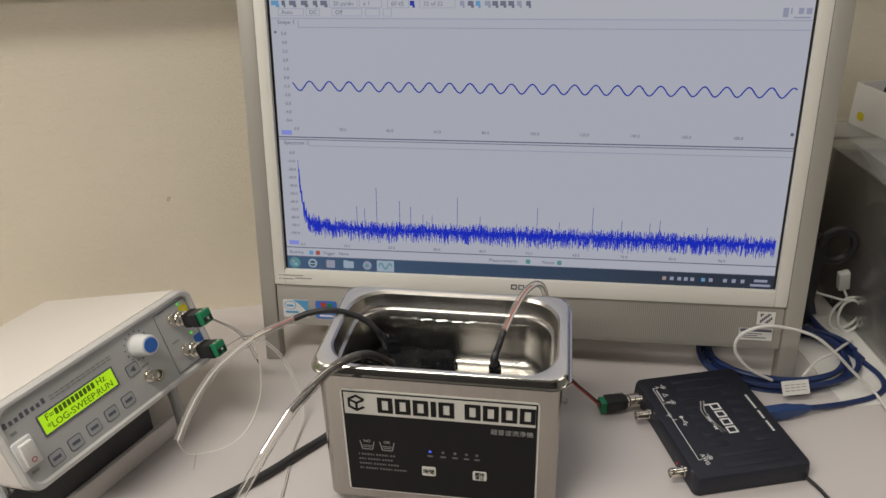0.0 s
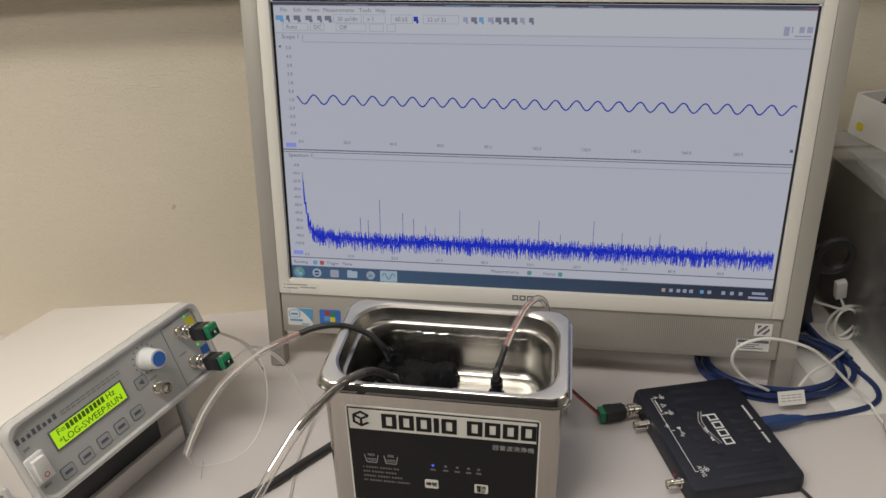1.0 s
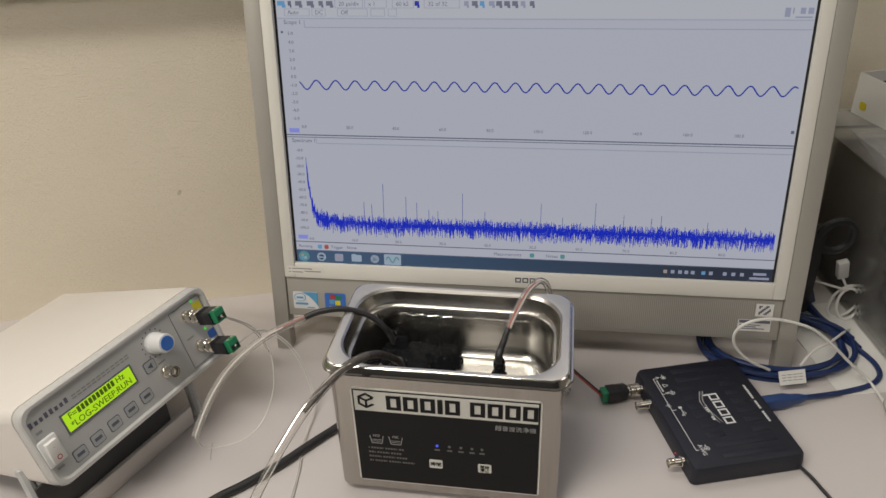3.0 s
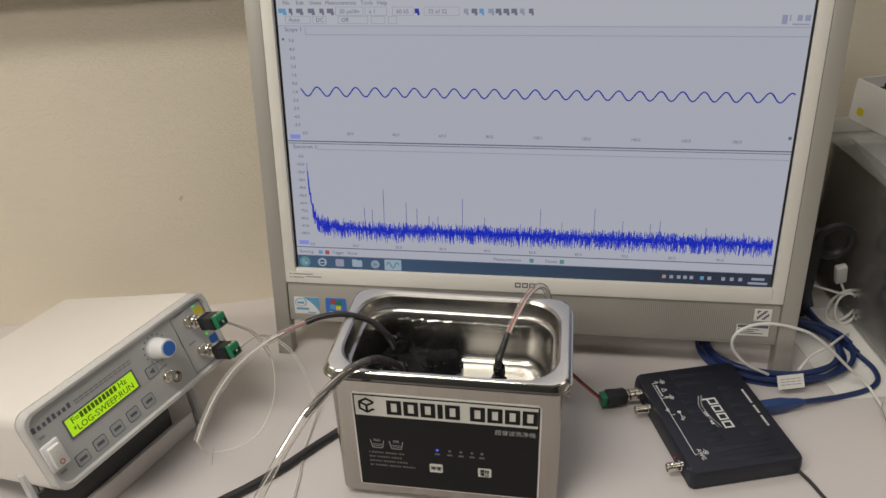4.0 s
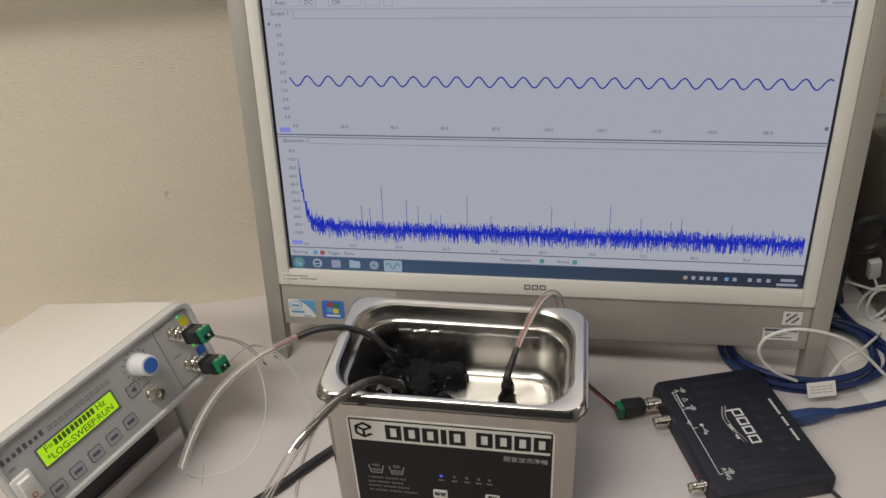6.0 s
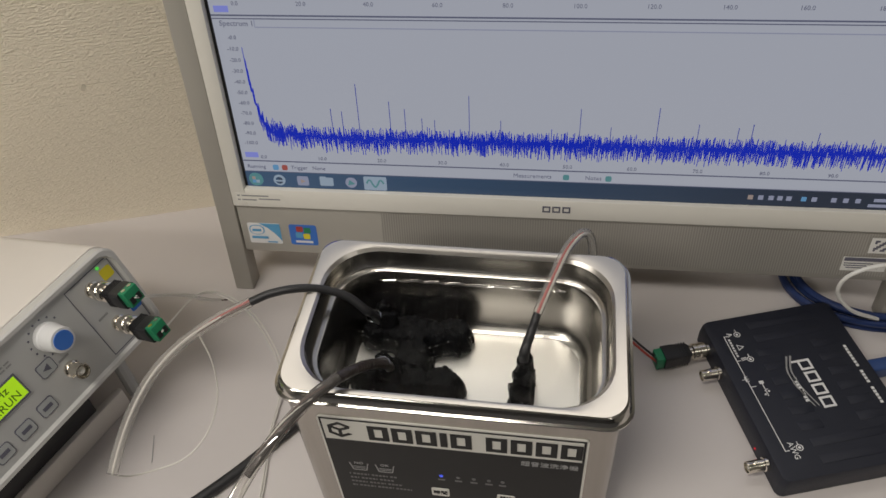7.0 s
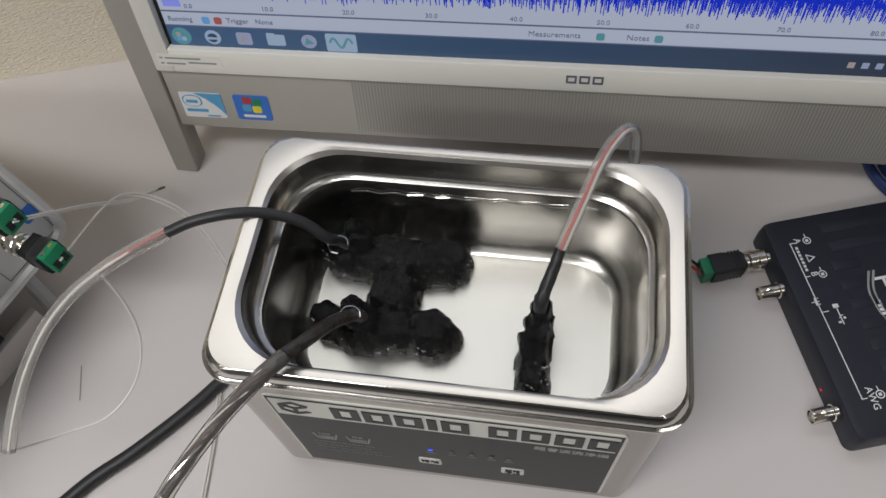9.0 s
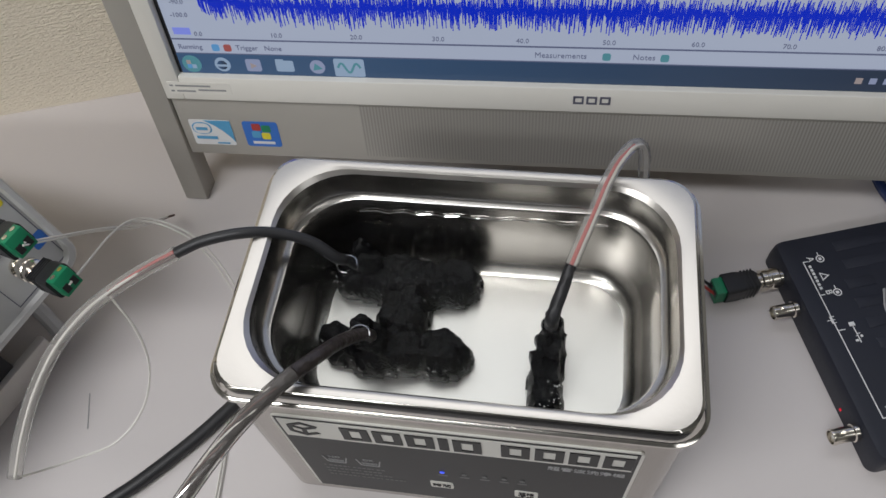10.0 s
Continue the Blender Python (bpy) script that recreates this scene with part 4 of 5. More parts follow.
on_face("switch_mark", loft([[(x, 0, z) for x, z in circ], [(x, 0, z) for x, z in circ2]]), M_RED, -0.0108, parent=sw)
on_face("switch_mark", bar(-0.1840, -0.1832, -0.0372, -0.0335, 0.0002), M_INK, -0.0098, parent=sw)
on_face("switch_word", bar(-0.1862, -0.1812, -0.0250, -0.0228, 0.0002), M_INK, -0.0015)
on_face("switch_word", bar(-0.1862, -0.1802, -0.0582, -0.0560, 0.0002), M_INK, -0.0015)
for x, z in ((-0.1658, -0.0586), (-0.1484, -0.0579), (-0.1307, -0.0571), (-0.1132, -0.0565), (-0.0957, -0.0558), (-0.0804, -0.0362)):
    key = on_face("key", plate([(x + a, z + b) for a, b in rrect(0.0060, 0.0052, 0.0018, 4)], 0.0005), M_TXT, -0.0014, "soft grey key with a dark outline")
    part("key_top", plate([(x + a, z + b) for a, b in rrect(0.0054, 0.0046, 0.0016, 4)], 0.0006), M_KEY, key).location.y = -0.0016
    if z < -0.05:
        part("key_word", bar(x - 0.0034, x + 0.0034, z - 0.0013, z + 0.0013, 0.0003), M_TXT, key).location.y = -0.0021
    else:
        part("key_arrow", plate([(x - 0.0030, z), (x + 0.0018, z - 0.0026), (x + 0.0018, z + 0.0026)], 0.0003), M_TXT, key).location.y = -0.0021
TURNED = pose(0, 0, 0, 90, 0, 0)
knob = part("knob", moved(lathe([(0.0095, 0), (0.0095, 0.004), (0.0088, 0.005), (0.0084, 0.0165), (0.0078, 0.0180), (0.0066, 0.0182)], 28), Matrix.Translation((-0.0672, -0.0014, -0.0213)) @ TURNED), M_PRINT, gen, "white knob with a blue cap")
part("knob_cap", moved(lathe([(0.0064, 0), (0.0062, 0.0006)], 24), Matrix.Translation((-0.0672, -0.0196, -0.0213)) @ TURNED), M_BLUE, knob, "blue cap")
for i in range(11):
    a = radians(30 + 24 * i)
    on_face("dial_tick", moved(bar(-0.0006, 0.0006, -0.0006, 0.0006, 0.0002), Matrix.Translation((-0.0672 + 0.0122 * math.cos(a), 0, -0.0213 + 0.0122 * math.sin(a)))), M_TXT, -0.0015)


def bnc(parent, m, length=0.0135, slim=1.0):
    """Bayonet socket along the local z of m."""
    m = m @ Matrix.Diagonal((slim, slim, 1, 1))
    s = part("socket", moved(lathe([(0.0056, 0), (0.0056, 0.0022), (0.0048, 0.0026), (0.0048, length - 0.0016), (0.0050, length - 0.001), (0.0048, length), (0.0041, length), (0.0041, length - 0.006)], 24), m), M_NICKEL, parent, "nickel bayonet socket")
    for sgn in (1, -1):
        part("lug", moved(lathe([(0.0011, 0), (0.0011, 0.0016)], 8), m @ Matrix.Translation((0, 0, length * 0.62)) @ pose(0, 0, 0, 0, 90 * sgn, 0) @ Matrix.Translation((0, 0, 0.0044))), M_NICKEL, s)
    part("insulator", moved(lathe([(0.0030, length - 0.006), (0.0030, length - 0.003), (0.0012, length - 0.0028), (0.0012, length - 0.001)], 16), m), M_WIRE, s)
    return s


def adaptor(m, label, group):
    """Bayonet plug with a black body and a green screw terminal, along the local z."""
    a = thing("terminal_adaptor", label, "adaptor", m @ Matrix.Scale(0.9, 4), group)
    part("coupling", lathe([(0.0066, 0.001), (0.0072, 0.0018), (0.0072, 0.0062), (0.0066, 0.0070), (0.0066, 0.0085), (0.0072, 0.0092), (0.0072, 0.0120), (0.0058, 0.0128), (0.0058, 0.0150)], 24), M_NICKEL, a, "nickel bayonet coupling")
    b = part("body", loft([[(x, y, z) for x, y in rrect(w, h, 0.0022, 4)] for w, h, z in ((0.0052, 0.0050, 0.0142), (0.0066, 0.0060, 0.0160), (0.0072, 0.0064, 0.0250), (0.0078, 0.0070, 0.0290), (0.0078, 0.0070, 0.0375))], True, True), M_BLACK, a, "black ribbed body")
    for k in range(4):
        part("rib", box(-0.0073, 0.0073, -0.0067, 0.0067, 0.0172 + 0.0022 * k, 0.0182 + 0.0022 * k, 0.0004), M_BLACK, b)
    t = part("terminal", box(-0.0060, 0.0060, -0.0056, 0.0074, 0.0368, 0.0440, 0.0006), M_GREEN, a, "green screw terminal")
    for sx in (-0.0028, 0.0028):
        part("wire_hole", box(sx - 0.0018, sx + 0.0018, -0.0036, 0.0014, 0.0439, 0.0443), M_BLACK, t)
        part("screw", moved(lathe([(0.0016, 0), (0.0016, 0.0006)], 12), Matrix.Translation((sx, 0.0073, 0.0405)) @ pose(0, 0, 0, -90, 0, 0)), M_NICKEL, t)
    return a


for x, z in ((-0.0695, -0.0491), (-0.0270, -0.0193), (-0.0271, -0.0500)):
    bnc(gen, Matrix.Translation((x, -0.0014, z)) @ TURNED)
for x, z in ((-0.0270, -0.0193), (-0.0271, -0.0500)):
    adaptor(GEN @ Matrix.Translation((x, -0.0085, z)) @ TURNED, "black adaptor with green screw terminal plugged into the generator", "generator adaptors")
on_face("channel_frame", ring_bar(-0.0430, -0.0065, -0.0655, -0.0080, 0.0005, 0.0002), M_TXT, -0.0015)
on_face("channel_mark", plate([(-0.0125 + x, -0.0172 + z) for x, z in rrect(0.0045, 0.0042, 0.0015, 3)], 0.0002), M_YEL, -0.0015, "yellow channel mark")
on_face("channel_mark", plate([(-0.0105 + x, -0.0480 + z) for x, z in rrect(0.0045, 0.0042, 0.0015, 3)], 0.0002), M_BLUE, -0.0015, "blue channel mark")
for x, z in ((-0.0160, -0.0105), (-0.0150, -0.0400)):
    on_face("indicator", plate([(x + a, z + b) for a, b in rrect(0.0012, 0.0012, 0.0011, 3)], 0.0005), M_LEDG, -0.0015, "lit green indicator")
for x0, x1, z in ((-0.0385, -0.0300, -0.0095), (-0.0370, -0.0290, -0.0395), (-0.0730, -0.0650, -0.0405)):
    on_face("socket_word", bar(x0, x1, z, z + 0.0015, 0.0002), M_INK, -0.0015)
# folding bail and feet
# Dark sheet added to blacken the underside of the case.
part("dark_underside", box(-GW + 0.006, -0.006, 0.004, GD - 0.012, -GH - 0.0016, -GH + 0.0004, 0.0006), M_BLACK, gen, "dark sheet under the case")
TO_GEN = GEN.inverted()
SIDE = (Vector((-0.2095, 0.5110, 0)) - Vector((-0.2560, 0.4260, 0))).normalized()
BASE = Matrix.Translation((-0.2560, 0.4260, 0)) @ Matrix.Rotation(math.atan2(SIDE.y, SIDE.x), 4, "Z")
part("stand_bar", moved(box(-0.055, 0.094, 0.0, 0.006, 0.0005, 0.021, 0.0015), TO_GEN @ BASE), M_ABS, gen, "pale crossbar of the folding stand")
# Dark sheet added to fill the gap between crossbar and case.
part("gap_sheet", moved(box(-0.060, 0.072, 0.0035, 0.0060, 0.0212, 0.0590, 0.0008), TO_GEN @ BASE), M_BLACK, gen, "dark sheet filling the gap above the stand bar")
for x in (-0.062, 0.102):
    part("front_leg", moved(tube([(x, 0.003, 0.004), (x + 0.004, 0.012, 0.035), (x + 0.006, 0.022, 0.070)], 0.0048, 10), TO_GEN @ BASE), M_FACE, gen, "folded-out front leg")
for x in (-0.175, -0.019):
    part("rear_foot", box(x - 0.008, x + 0.008, GD - 0.020, GD - 0.006, -GH - 0.002, -GH + 0.001, 0.0008), M_BLACK, gen)

# fine leads from the generator adaptors
T1 = GEN @ Vector((-0.0270, -0.0485, -0.0193))
T2 = GEN @ Vector((-0.0271, -0.0485, -0.0500))
for k, (start, pts) in enumerate(((T1, [(-0.147, 0.528, 0.100), (-0.146, 0.556, 0.062), (-0.152, 0.590, 0.022)]), (T2, [(-0.142, 0.545, 0.082), (-0.120, 0.552, 0.058), (-0.104, 0.540, 0.030), (-0.0968, 0.520, 0.006), (-0.1008, 0.4751, 0.002), (-0.1003, 0.4344, 0.0015), (-0.104, 0.37, 0.0015)]))):
    w = thing("signal_lead", "pair of fine white leads from the generator terminal", "wire", group="signal leads")
    for d in (-0.0008, 0.0008):
        part("strand", tube([start + Vector((0, d, 0))] + [(x + d, y + d, z) for x, y, z in pts], 0.00055, 6), M_FINE, w)
    a, b = Vector(pts[-1]), Vector(pts[-2])
    if k == 0:
        part("bare_end", tube([a, a + (a - b) * 0.35], 0.0008, 6), M_BROWN, w)
loop = thing("thin_lead", "single fine white lead curling below the clear tube", "wire")
part("strand", tube([(-0.1675, 0.4080, 0.0790), (-0.1675, 0.4180, 0.0580), (-0.1557, 0.4256, 0.0507), (-0.1396, 0.4310, 0.0520), (-0.1285, 0.4406, 0.0555), (-0.1206, 0.4519, 0.0640), (-0.1140, 0.4610, 0.0830), (-0.1130, 0.4680, 0.1050), (-0.1165, 0.4735, 0.1250)], 0.0006, 6), M_FINE, loop)
solid("pencil_mark", box(-0.00025, 0.00025, -0.011, 0.011, 0.0001, 0.0004), M_INK, "thin dark line drawn on the desk", "mark", pose(-0.1855, 0.470, 0, 0, 0, 10))

# power cord of the cleaner
cord = thing("mains_cable", "black power cord running across the desk", "cable")
part("sheath", tube([(-0.030, 0.510, 0.030), (-0.050, 0.506, 0.012), (-0.072, 0.492, 0.0045), (-0.0915, 0.474, 0.0042), (-0.1155, 0.450, 0.0042), (-0.1430, 0.427, 0.0042), (-0.1690, 0.408, 0.0042), (-0.200, 0.375, 0.0042), (-0.26, 0.30, 0.0042)], 0.0040, 12), M_CABLE, cord)

# ---- usb oscilloscope ----
SC = pose(0.2812, 0.4893, 0, 0, 0, 9.0) @ Matrix.Diagonal((1.02, 1.0, 1, 1))
scope = thing("usb_oscilloscope", "flat navy-black usb oscilloscope lying on the desk", "oscilloscope", SC)


def sring(hx, hy, r, z):
    return [(x, y, z) for x, y in rrect(hx, hy, r, 5)]


part("case", loft([sring(0.0490, 0.0655, 0.004, 0.0), sring(0.0505, 0.0672, 0.005, 0.0012), sring(0.0505, 0.0672, 0.005, 0.0100), sring(0.0498, 0.0668, 0.005, 0.0165), sring(0.0488, 0.0660, 0.005, 0.0186), sring(0.0470, 0.0645, 0.005, 0.0190)], True, True), M_SCOPE, scope, "navy-black plastic case")
for k in range(10):
    y = 0.0560 - 0.0124 * k
    x0, x1 = (-0.018, 0.034) if k < 2 else ((-0.020, 0.036) if k > 7 else (-0.022, -0.006))
    part("rib", box(x0, x1, y - 0.0032, y + 0.0032, 0.0186, 0.0193, 0.0003), M_SCOPE, scope)
    if 1 < k < 8:
        part("rib", box(0.019, 0.036, y - 0.0032, y + 0.0032, 0.0186, 0.0193, 0.0003), M_SCOPE, scope)
FLAT = lambda x, y, turn=-90: pose(x, y, 0.0191, 0, 0, turn)


def on_top(name, bm, label=""):
    return part(name, bm, M_PRINT, scope, label)


def strip(x0, x1, y0, y1, z=0.0190):
    return box(x0, x1, y0, y1, z, z + 0.0003)


on_top("print_line", merge(strip(-0.0392, -0.0387, -0.0460, 0.0500), strip(-0.0387, -0.0360, 0.0495, 0.0500), strip(-0.0387, -0.0360, 0.0273, 0.0278), strip(-0.0387, -0.0350, 0.0048, 0.0053), strip(-0.0387, -0.0362, -0.0460, -0.0455)), "thin white printed line")
for word, x, y in (("A", -0.0360, 0.0525), ("B", -0.0350, 0.0300), ("AWG", -0.0352, -0.0400)):
    on_top("port_word", letters(word, 0.0052, m=FLAT(x, y)))
for x, y in ((-0.0290, 0.0500), (-0.0290, 0.0275), (-0.0290, -0.0450)):
    o = [(x + 0.0024 * math.cos(i * 0.3927), y + 0.0024 * math.sin(i * 0.3927)) for i in range(16)]
    q = [(x + 0.0018 * math.cos(i * 0.3927), y + 0.0018 * math.sin(i * 0.3927)) for i in range(16)]
    ring = loft([[(a, b, 0.0192) for a, b in o], [(a, b, 0.0192) for a, b in q]])
    on_top("port_sign", merge(ring, strip(x - 0.0008, x + 0.0008, y - 0.0008, y + 0.0008), strip(x - 0.0002, x + 0.0002, y + 0.0024, y + 0.0045)))
tri = [(-0.0335, 0.0360), (-0.0335, 0.0415), (-0.0285, 0.0388)]
tin = [(-0.0329, 0.0371), (-0.0329, 0.0404), (-0.0298, 0.0388)]
on_top("warning_sign", loft([[(x, y, 0.0192) for x, y in tri], [(x, y, 0.0192) for x, y in tin]]))
on_top("print_line", merge(*[strip(-0.0372, -0.0358, 0.0310 + 0.0024 * i, 0.0326 + 0.0024 * i) for i in range(7)]))
on_top("earth_sign", merge(strip(-0.0400, -0.0393, 0.0095, 0.0140), strip(-0.0420, -0.0400, 0.0115, 0.0119), strip(-0.0393, -0.0375, 0.0097, 0.0101), strip(-0.0393, -0.0375, 0.0116, 0.0120), strip(-0.0393, -0.0375, 0.0135, 0.0139)))
on_top("usb_sign", merge(strip(-0.0305, -0.0300, -0.0040, 0.0070), strip(-0.0318, -0.0288, 0.0062, 0.0085), strip(-0.0290, -0.0278, -0.0010, 0.0003), strip(-0.0300, -0.0285, 0.0012, 0.0016), strip(-0.0325, -0.0310, -0.0030, -0.0018), strip(-0.0313, -0.0303, 0.0000, 0.0004)))
# maker's mark: plain white bars over a grey swoosh
for y, d in ((0.0180, 0.005), (0.0075, 0.0), (-0.0030, 0.0), (-0.0135, 0.0)):
    on_top("maker_mark", merge(strip(0.0010 - d, 0.010, y, y + 0.0016), strip(0.0010, 0.010, y - 0.0071, y - 0.0055), strip(0.0010, 0.0025, y - 0.0055, y), strip(0.0085, 0.010, y - 0.0055, y)), "plain white frame of the maker's mark")
sw_out = [(-0.004, 0.024), (-0.009, 0.012), (-0.0085, -0.002), (-0.004, -0.018)]
part("maker_swoosh", merge(*[tube([(x + d, y, 0.0190) for x, y in sw_out], (0.0008, 0.0003), 6, 6) for d in (0.0, 0.0028)]), M_INK, scope, "grey swoosh")
on_top("print_line", merge(*[strip(-0.0082, -0.0058, -0.0135 + 0.0026 * i, -0.0117 + 0.0026 * i) for i in range(8)]))
on_top("model_bars", merge(*[strip(0.0388, 0.0408, -0.0245 + 0.0028 * i, -0.0225 + 0.0028 * i) for i in range(18) if i not in (5, 10)]), "white printed model bars")
for y in (0.0475, 0.0262, -0.0478):
    bnc(scope, Matrix.Translation((-0.0505, y, 0.0105)) @ pose(0, 0, 0, 0, -90, 0), slim=0.86)
part("indicator", box(-0.0509, -0.0500, -0.0342, -0.0328, 0.0050, 0.0064), M_LEDR, scope, "lit red indicator")
ad = adaptor(pose(0.2812, 0.4893, 0, 0, 0, 9.0) @ Matrix.Translation((-0.0530, 0.0475, 0.0105)) @ pose(0, 0, 0, 0, -90, 0) @ pose(0, 0, 0, 0, 0, 90), "black adaptor with green screw terminal plugged into the oscilloscope", "scope adaptors")
end = SC @ Vector((-0.0920, 0.0475, 0.0105))
sl = thing("probe_wire", "thin red and black wires into the green terminal", "wire")
for d, mt in ((-0.0022, M_RED), (0.0022, M_CABLE)):
    part("strand", tube([end + Vector((0.002, d, 0)), end + Vector((-0.008, 0.004 + d, 0.008)), (0.160, 0.536 + d, 0.026), (0.148, 0.538 + d, 0.040)], 0.0009, 6), mt, sl)
black = thing("ground_lead", "thin black cable leaving the oscilloscope", "cable")
part("sheath", tube([SC @ Vector((0.046, -0.0640, 0.004)), (0.345, 0.420, 0.0018), (0.352, 0.395, 0.0016), (0.37, 0.34, 0.0016)], 0.0016, 8), M_CABLE, black)

# usb plug and coiled cable
usb = thing("usb_cable", "blue usb cable coiled behind the oscilloscope", "cable")
part("plug", moved(loft([[(x, y, z) for x, y in rrect(w, h, 0.002, 4)] for w, h, z in ((0.0058, 0.0050, 0.0), (0.0062, 0.0052, 0.003), (0.0062, 0.0052, 0.020), (0.0048, 0.0044, 0.026), (0.0040, 0.0038, 0.034), (0.0024, 0.0024, 0.040))], True, True),
     SC @ Matrix.Translation((0.0500, 0.0080, 0.0085)) @ pose(0, 0, 0, 0, 90, 0) @ Matrix.Diagonal((1, 1, 1.15, 1))), M_USB, usb, "blue moulded plug")
PLUG = SC @ Vector((0.0950, 0.0080, 0.0085))
CABLE = [PLUG, (0.396, 0.5185, 0.005), (0.423, 0.5255, 0.003), (0.447, 0.5330, 0.003), (0.463, 0.5450, 0.003), (0.4685, 0.5620, 0.003), (0.465, 0.5820, 0.003), (0.455, 0.6080, 0.004), (0.440, 0.655, 0.006), (0.424, 0.690, 0.010)]
part("sheath", tube(CABLE, 0.0027, 10), M_USBC, usb)
for k, (cx, cy, rx, ry, z) in enumerate(((0.376, 0.598, 0.074, 0.053, 0.0032), (0.378, 0.599, 0.070, 0.047, 0.0086), (0.379, 0.597, 0.079, 0.056, 0.0100), (0.375, 0.595, 0.066, 0.050, 0.0145))):
    part("coil_turn", tube([(cx + rx * math.cos(a * math.pi / 8), cy + ry * math.sin(a * math.pi / 8), z + 0.0014 * math.sin(a + k)) for a in range(17)], 0.0028, 10, 4), M_USBC, usb)
tag = thing("cable_tag", "white paper tag wrapped round the cable coil", "tag", pose(0.3705, 0.5345, 0.0150, 55, 0, 6))
part("paper", box(-0.0135, 0.0135, -0.0068, 0.0068, 0, 0.0005), M_PAPER, tag)
part("tag_bars", merge(*[box(-0.0105 + 0.0055 * i, -0.0062 + 0.0055 * i, y, y + 0.0007, 0.0005, 0.0007) for i in range(4) for y in (-0.0030, -0.0002, 0.0024)]), M_INK, tag)
ww = thing("white_cable", "thin white cable looping above the blue coil", "cable")
part("sheath", tube([(0.352, 0.545, 0.016), (0.3247, 0.540, 0.0348), (0.3086, 0.540, 0.0563), (0.3126, 0.540, 0.0745), (0.3378, 0.540, 0.0823), (0.3772, 0.540, 0.0711), (0.4033, 0.540, 0.0499), (0.4246, 0.540, 0.0282), (0.448, 0.535, 0.006), (0.4494, 0.5057, 0.004), (0.452, 0.495, 0.004)], 0.0015, 8), M_WIRE, ww)
part("sheath", tube([(0.384, 0.550, 0.016), (0.402, 0.565, 0.022), (0.424, 0.578, 0.022), (0.448, 0.600, 0.016), (0.468, 0.622, 0.004)], 0.0014, 8), M_WIRE, ww)

# computer mouse at the edge of the desk
ms = thing("computer_mouse", "pale beige computer mouse on the desk", "mouse", pose(0.468, 0.462, 0, 0, 0, -12))
part("shell", loft([[(x, y, z) for x, y in rrect(a, b, min(a, b) * 0.8, 8)] for a, b, z in ((0.028, 0.050, 0.0), (0.031, 0.054, 0.004), (0.031, 0.054, 0.012), (0.028, 0.049, 0.022), (0.020, 0.038, 0.030), (0.008, 0.018, 0.0335))], True, True), M_ABS, ms)
part("seam", loft([[(x, y, z) for x, y in rrect(a, b, a * 0.8, 8)] for a, b, z in ((0.0312, 0.0542, 0.006), (0.0316, 0.0546, 0.0072), (0.0312, 0.0542, 0.0084))]), M_INK, ms)

# ---- storage by the wall ----
solid("paper_sheet", box(-0.045, 0.035, -0.075, 0.075, 0.0, 0.0008), M_PAPER, "white sheet of paper lying under the cables", "paper", pose(0.455, 0.600, 0.0002, 0, 0, 4))
case = thing("plastic_case", "clear plastic storage case holding dark cloth", "storage box", pose(0.484, 0.545, 0, 0, 0, 1))
CW, CD, CH = 0.30, 0.235, 0.170
part("side_panel", box(0, 0.0022, 0, CD, 0, CH), M_CASE, case, smooth=False)
part("side_panel", box(CW - 0.0022, CW, 0, CD, 0, CH), M_CASE, case, smooth=False)
part("front_wall", box(0.0022, CW - 0.0022, 0, 0.0022, 0, CH), M_CASE, case, smooth=False)
part("back_wall", box(0.0022, CW - 0.0022, CD - 0.0022, CD, 0, CH), M_CASE, case, smooth=False)
part("base", box(0.0022, CW - 0.0022, 0.0022, CD - 0.0022, 0, 0.0022), M_CASE, case, smooth=False)
part("lid", box(-0.008, CW + 0.008, -0.008, CD + 0.008, CH + 0.0004, CH + 0.021, 0.004), M_CASELID, case, "frosted pale lid")
solid("dark_cloth", blob((((0.560, 0.712, 0.062), (0.070, 0.048, 0.056), 4), ((0.625, 0.690, 0.060), (0.085, 0.062, 0.050), 0), ((0.690, 0.680, 0.056), (0.07, 0.07, 0.050), 0)), 7.0, rough=0.12), M_CLOTH, "crumpled dark cloth packed in the clear case", "cloth")
carton = thing("carton", "open white cardboard box with a yellow mark on the case lid", "box", pose(0.495, 0.7765, 0.1916, 0, 0, -77.4))
for nm, a in (("side_panel", (0, 0.0015, 0, 0.07)), ("side_panel", (0.1185, 0.12, 0, 0.07)), ("front_flap", (0.0015, 0.1185, 0, 0.0015)), ("back_flap", (0.0015, 0.1185, 0.0685, 0.07))):
    part(nm, box(*a, 0, 0.046), M_CARTON, carton, smooth=False)
part("bottom", box(0.0015, 0.1185, 0.0015, 0.0685, 0, 0.0015), M_CARTON, carton, smooth=False)
part("yellow_mark", plate([(0.016 + x, 0.0125 + z) for x, z in rrect(0.0050, 0.0045, 0.003, 4)], 0.0004), M_YEL, carton, "yellow printed mark").location.y = -0.0003
solid("carton_filling", merge(box(0.004, 0.116, 0.004, 0.066, 0.002, 0.036, 0.004), blob((((0.050, 0.036, 0.042), (0.036, 0.024, 0.014), 20), ((0.088, 0.040, 0.044), (0.024, 0.020, 0.016), -10)), 3.0)), M_CLOTH, "dark contents lying in the open carton", "contents", pose(0.495, 0.7765, 0.1916, 0, 0, -77.4))
plug = thing("power_adaptor", "black power plug with a looped cord beside the case", "adaptor", pose(0.452, 0.690, 0.0, 0, 0, 0))
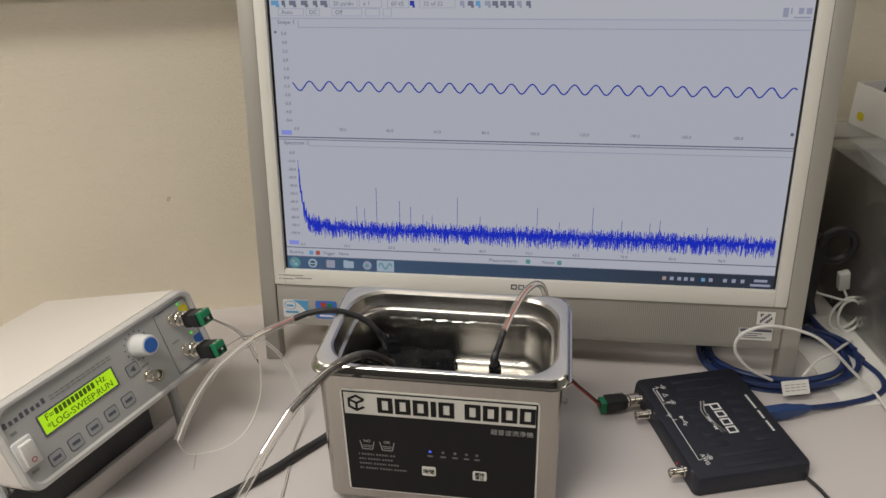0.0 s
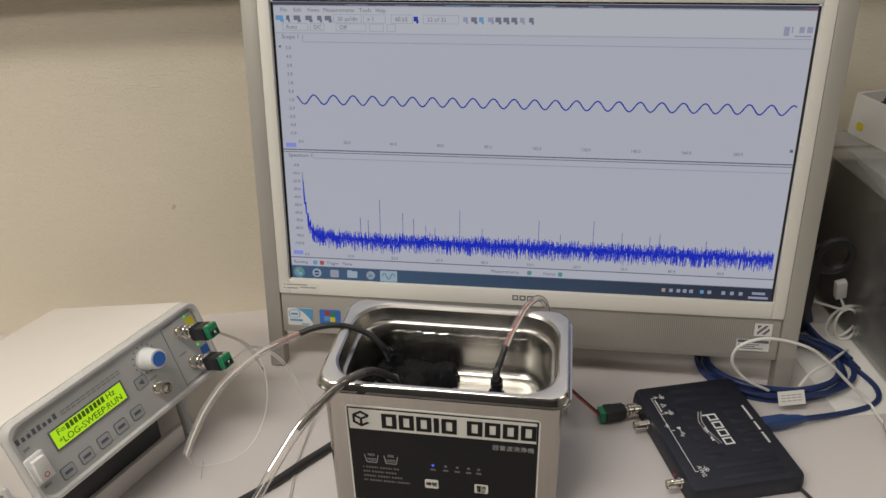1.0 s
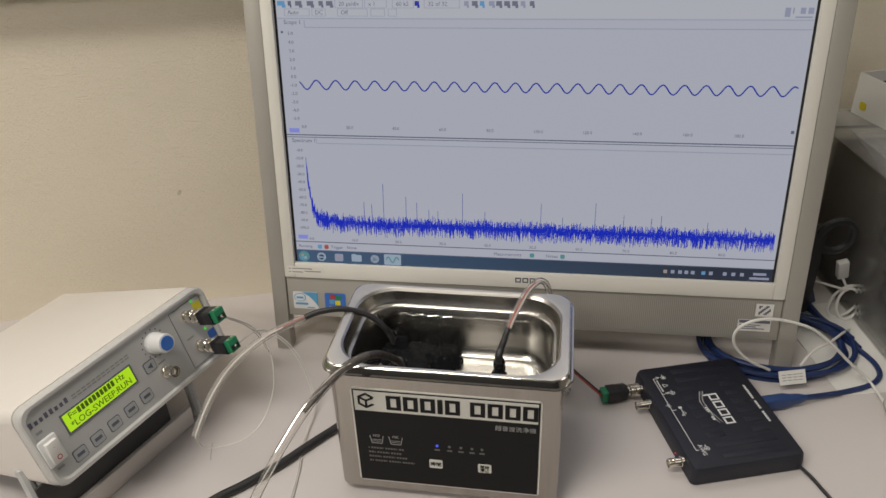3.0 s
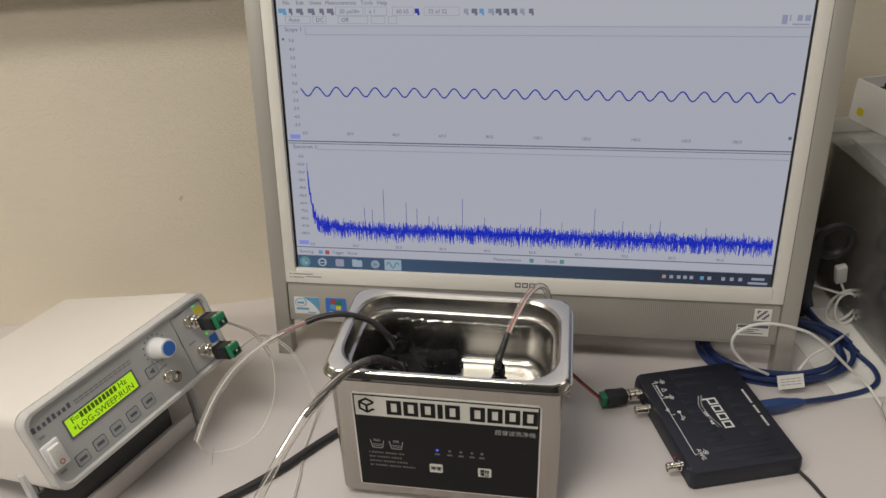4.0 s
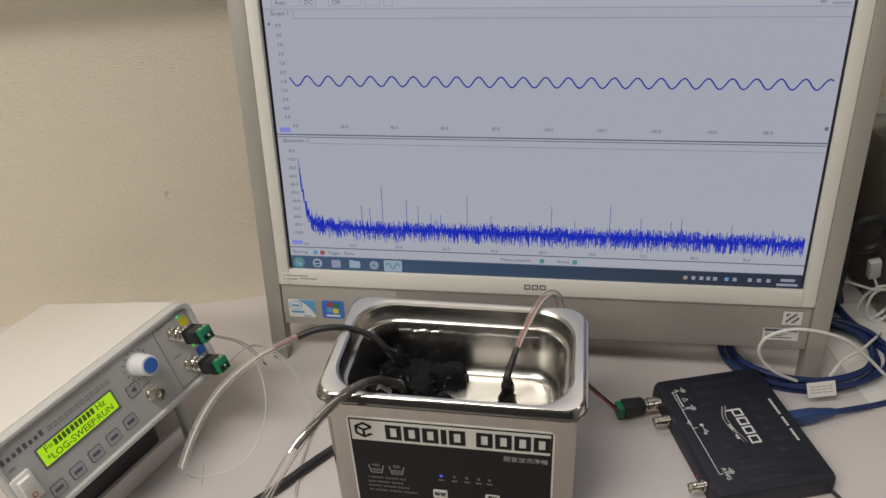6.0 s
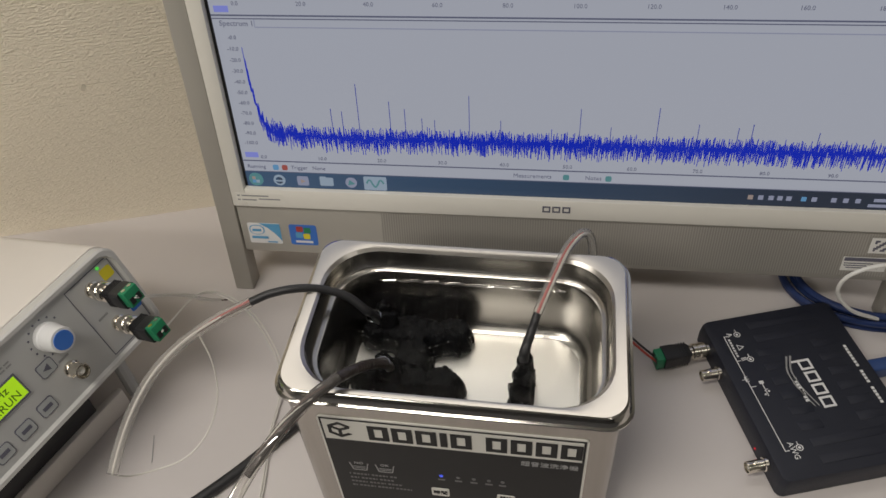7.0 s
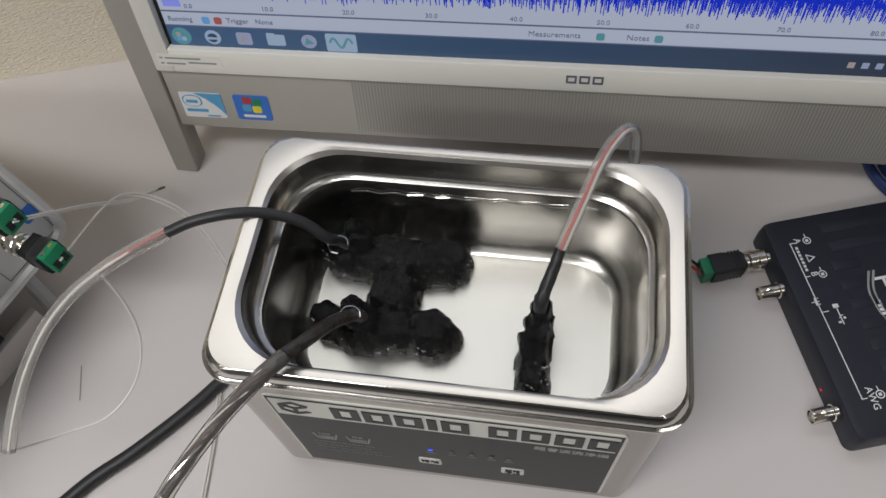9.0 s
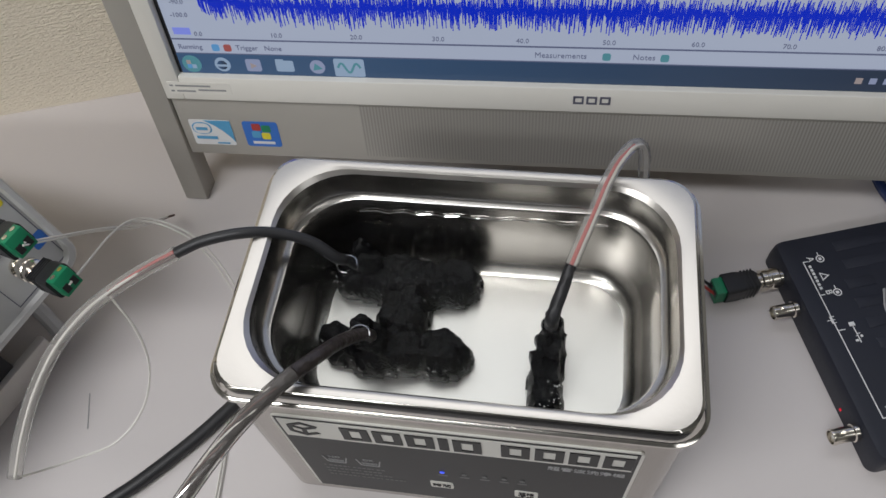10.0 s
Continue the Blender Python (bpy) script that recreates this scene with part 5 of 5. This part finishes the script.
part("block", box(-0.040, -0.012, -0.034, -0.008, 0, 0.108, 0.007), M_BLACK, plug)
part("cord_loop", tube([(-0.003 + 0.0185 * math.cos(a * 0.5236), -0.030 - 0.003 * math.sin(a * 0.5236), 0.0990 + 0.0195 * math.sin(a * 0.5236)) for a in range(13)], 0.0046, 8), M_CABLE, plug)
wp = thing("white_plug", "white usb plug and a bundled white cable", "cable")
part("plug_body", moved(box(-0.006, 0.006, -0.004, 0.004, -0.012, 0.012, 0.0015), pose(0.470, 0.668, 0.052, 10, -14, 0)), M_WIRE, wp)
part("cable_coil", merge(tube([(0.470 + 0.016 * math.cos(a * 0.785) + 0.004, 0.655 + 0.006 * math.sin(a * 0.785), 0.018 + 0.017 * math.sin(a * 0.785 + 0.6)) for a in range(9)], 0.0016, 8),
     tube([(0.472 + 0.012 * math.cos(a * 0.785) + 0.004, 0.650 + 0.006 * math.sin(a * 0.785), 0.018 + 0.016 * math.sin(a * 0.785 + 0.2)) for a in range(9)], 0.0016, 8)), M_WIRE, wp)
part("cable_run", tube([(0.473, 0.667, 0.040), (0.477, 0.662, 0.030), (0.470, 0.655, 0.034), (0.440, 0.672, 0.036), (0.415, 0.685, 0.035)], 0.0014, 8), M_WIRE, wp)
up = thing("usb_lead", "dark blue usb plug and lead behind the computer", "cable")
part("plug_body", moved(box(-0.008, 0.008, -0.005, 0.005, -0.020, 0.020, 0.002), pose(0.432, 0.665, 0.030, 0, -20, 0)), M_USBC, up)
part("sheath", tube([(0.438, 0.663, 0.012), (0.446, 0.640, 0.006), (0.460, 0.610, 0.004), (0.464, 0.590, 0.004)], 0.0028, 8), M_USBC, up)

for x, y, lean in ((0.002, 0.6465, -0.004), (0.060, 0.6385, 0.008)):
    bk = thing("rear_cable", "black cable hanging behind the computer", "cable", group="rear cables")
    part("sheath", tube([(x + lean, y + 0.030, 0.075), (x + lean * 0.6, y + 0.008, 0.040), (x, y, 0.012), (x - lean, y + 0.006, 0.0035), (x - lean * 3, y + 0.040, 0.0032)], 0.0032, 8), M_CABLE, bk)
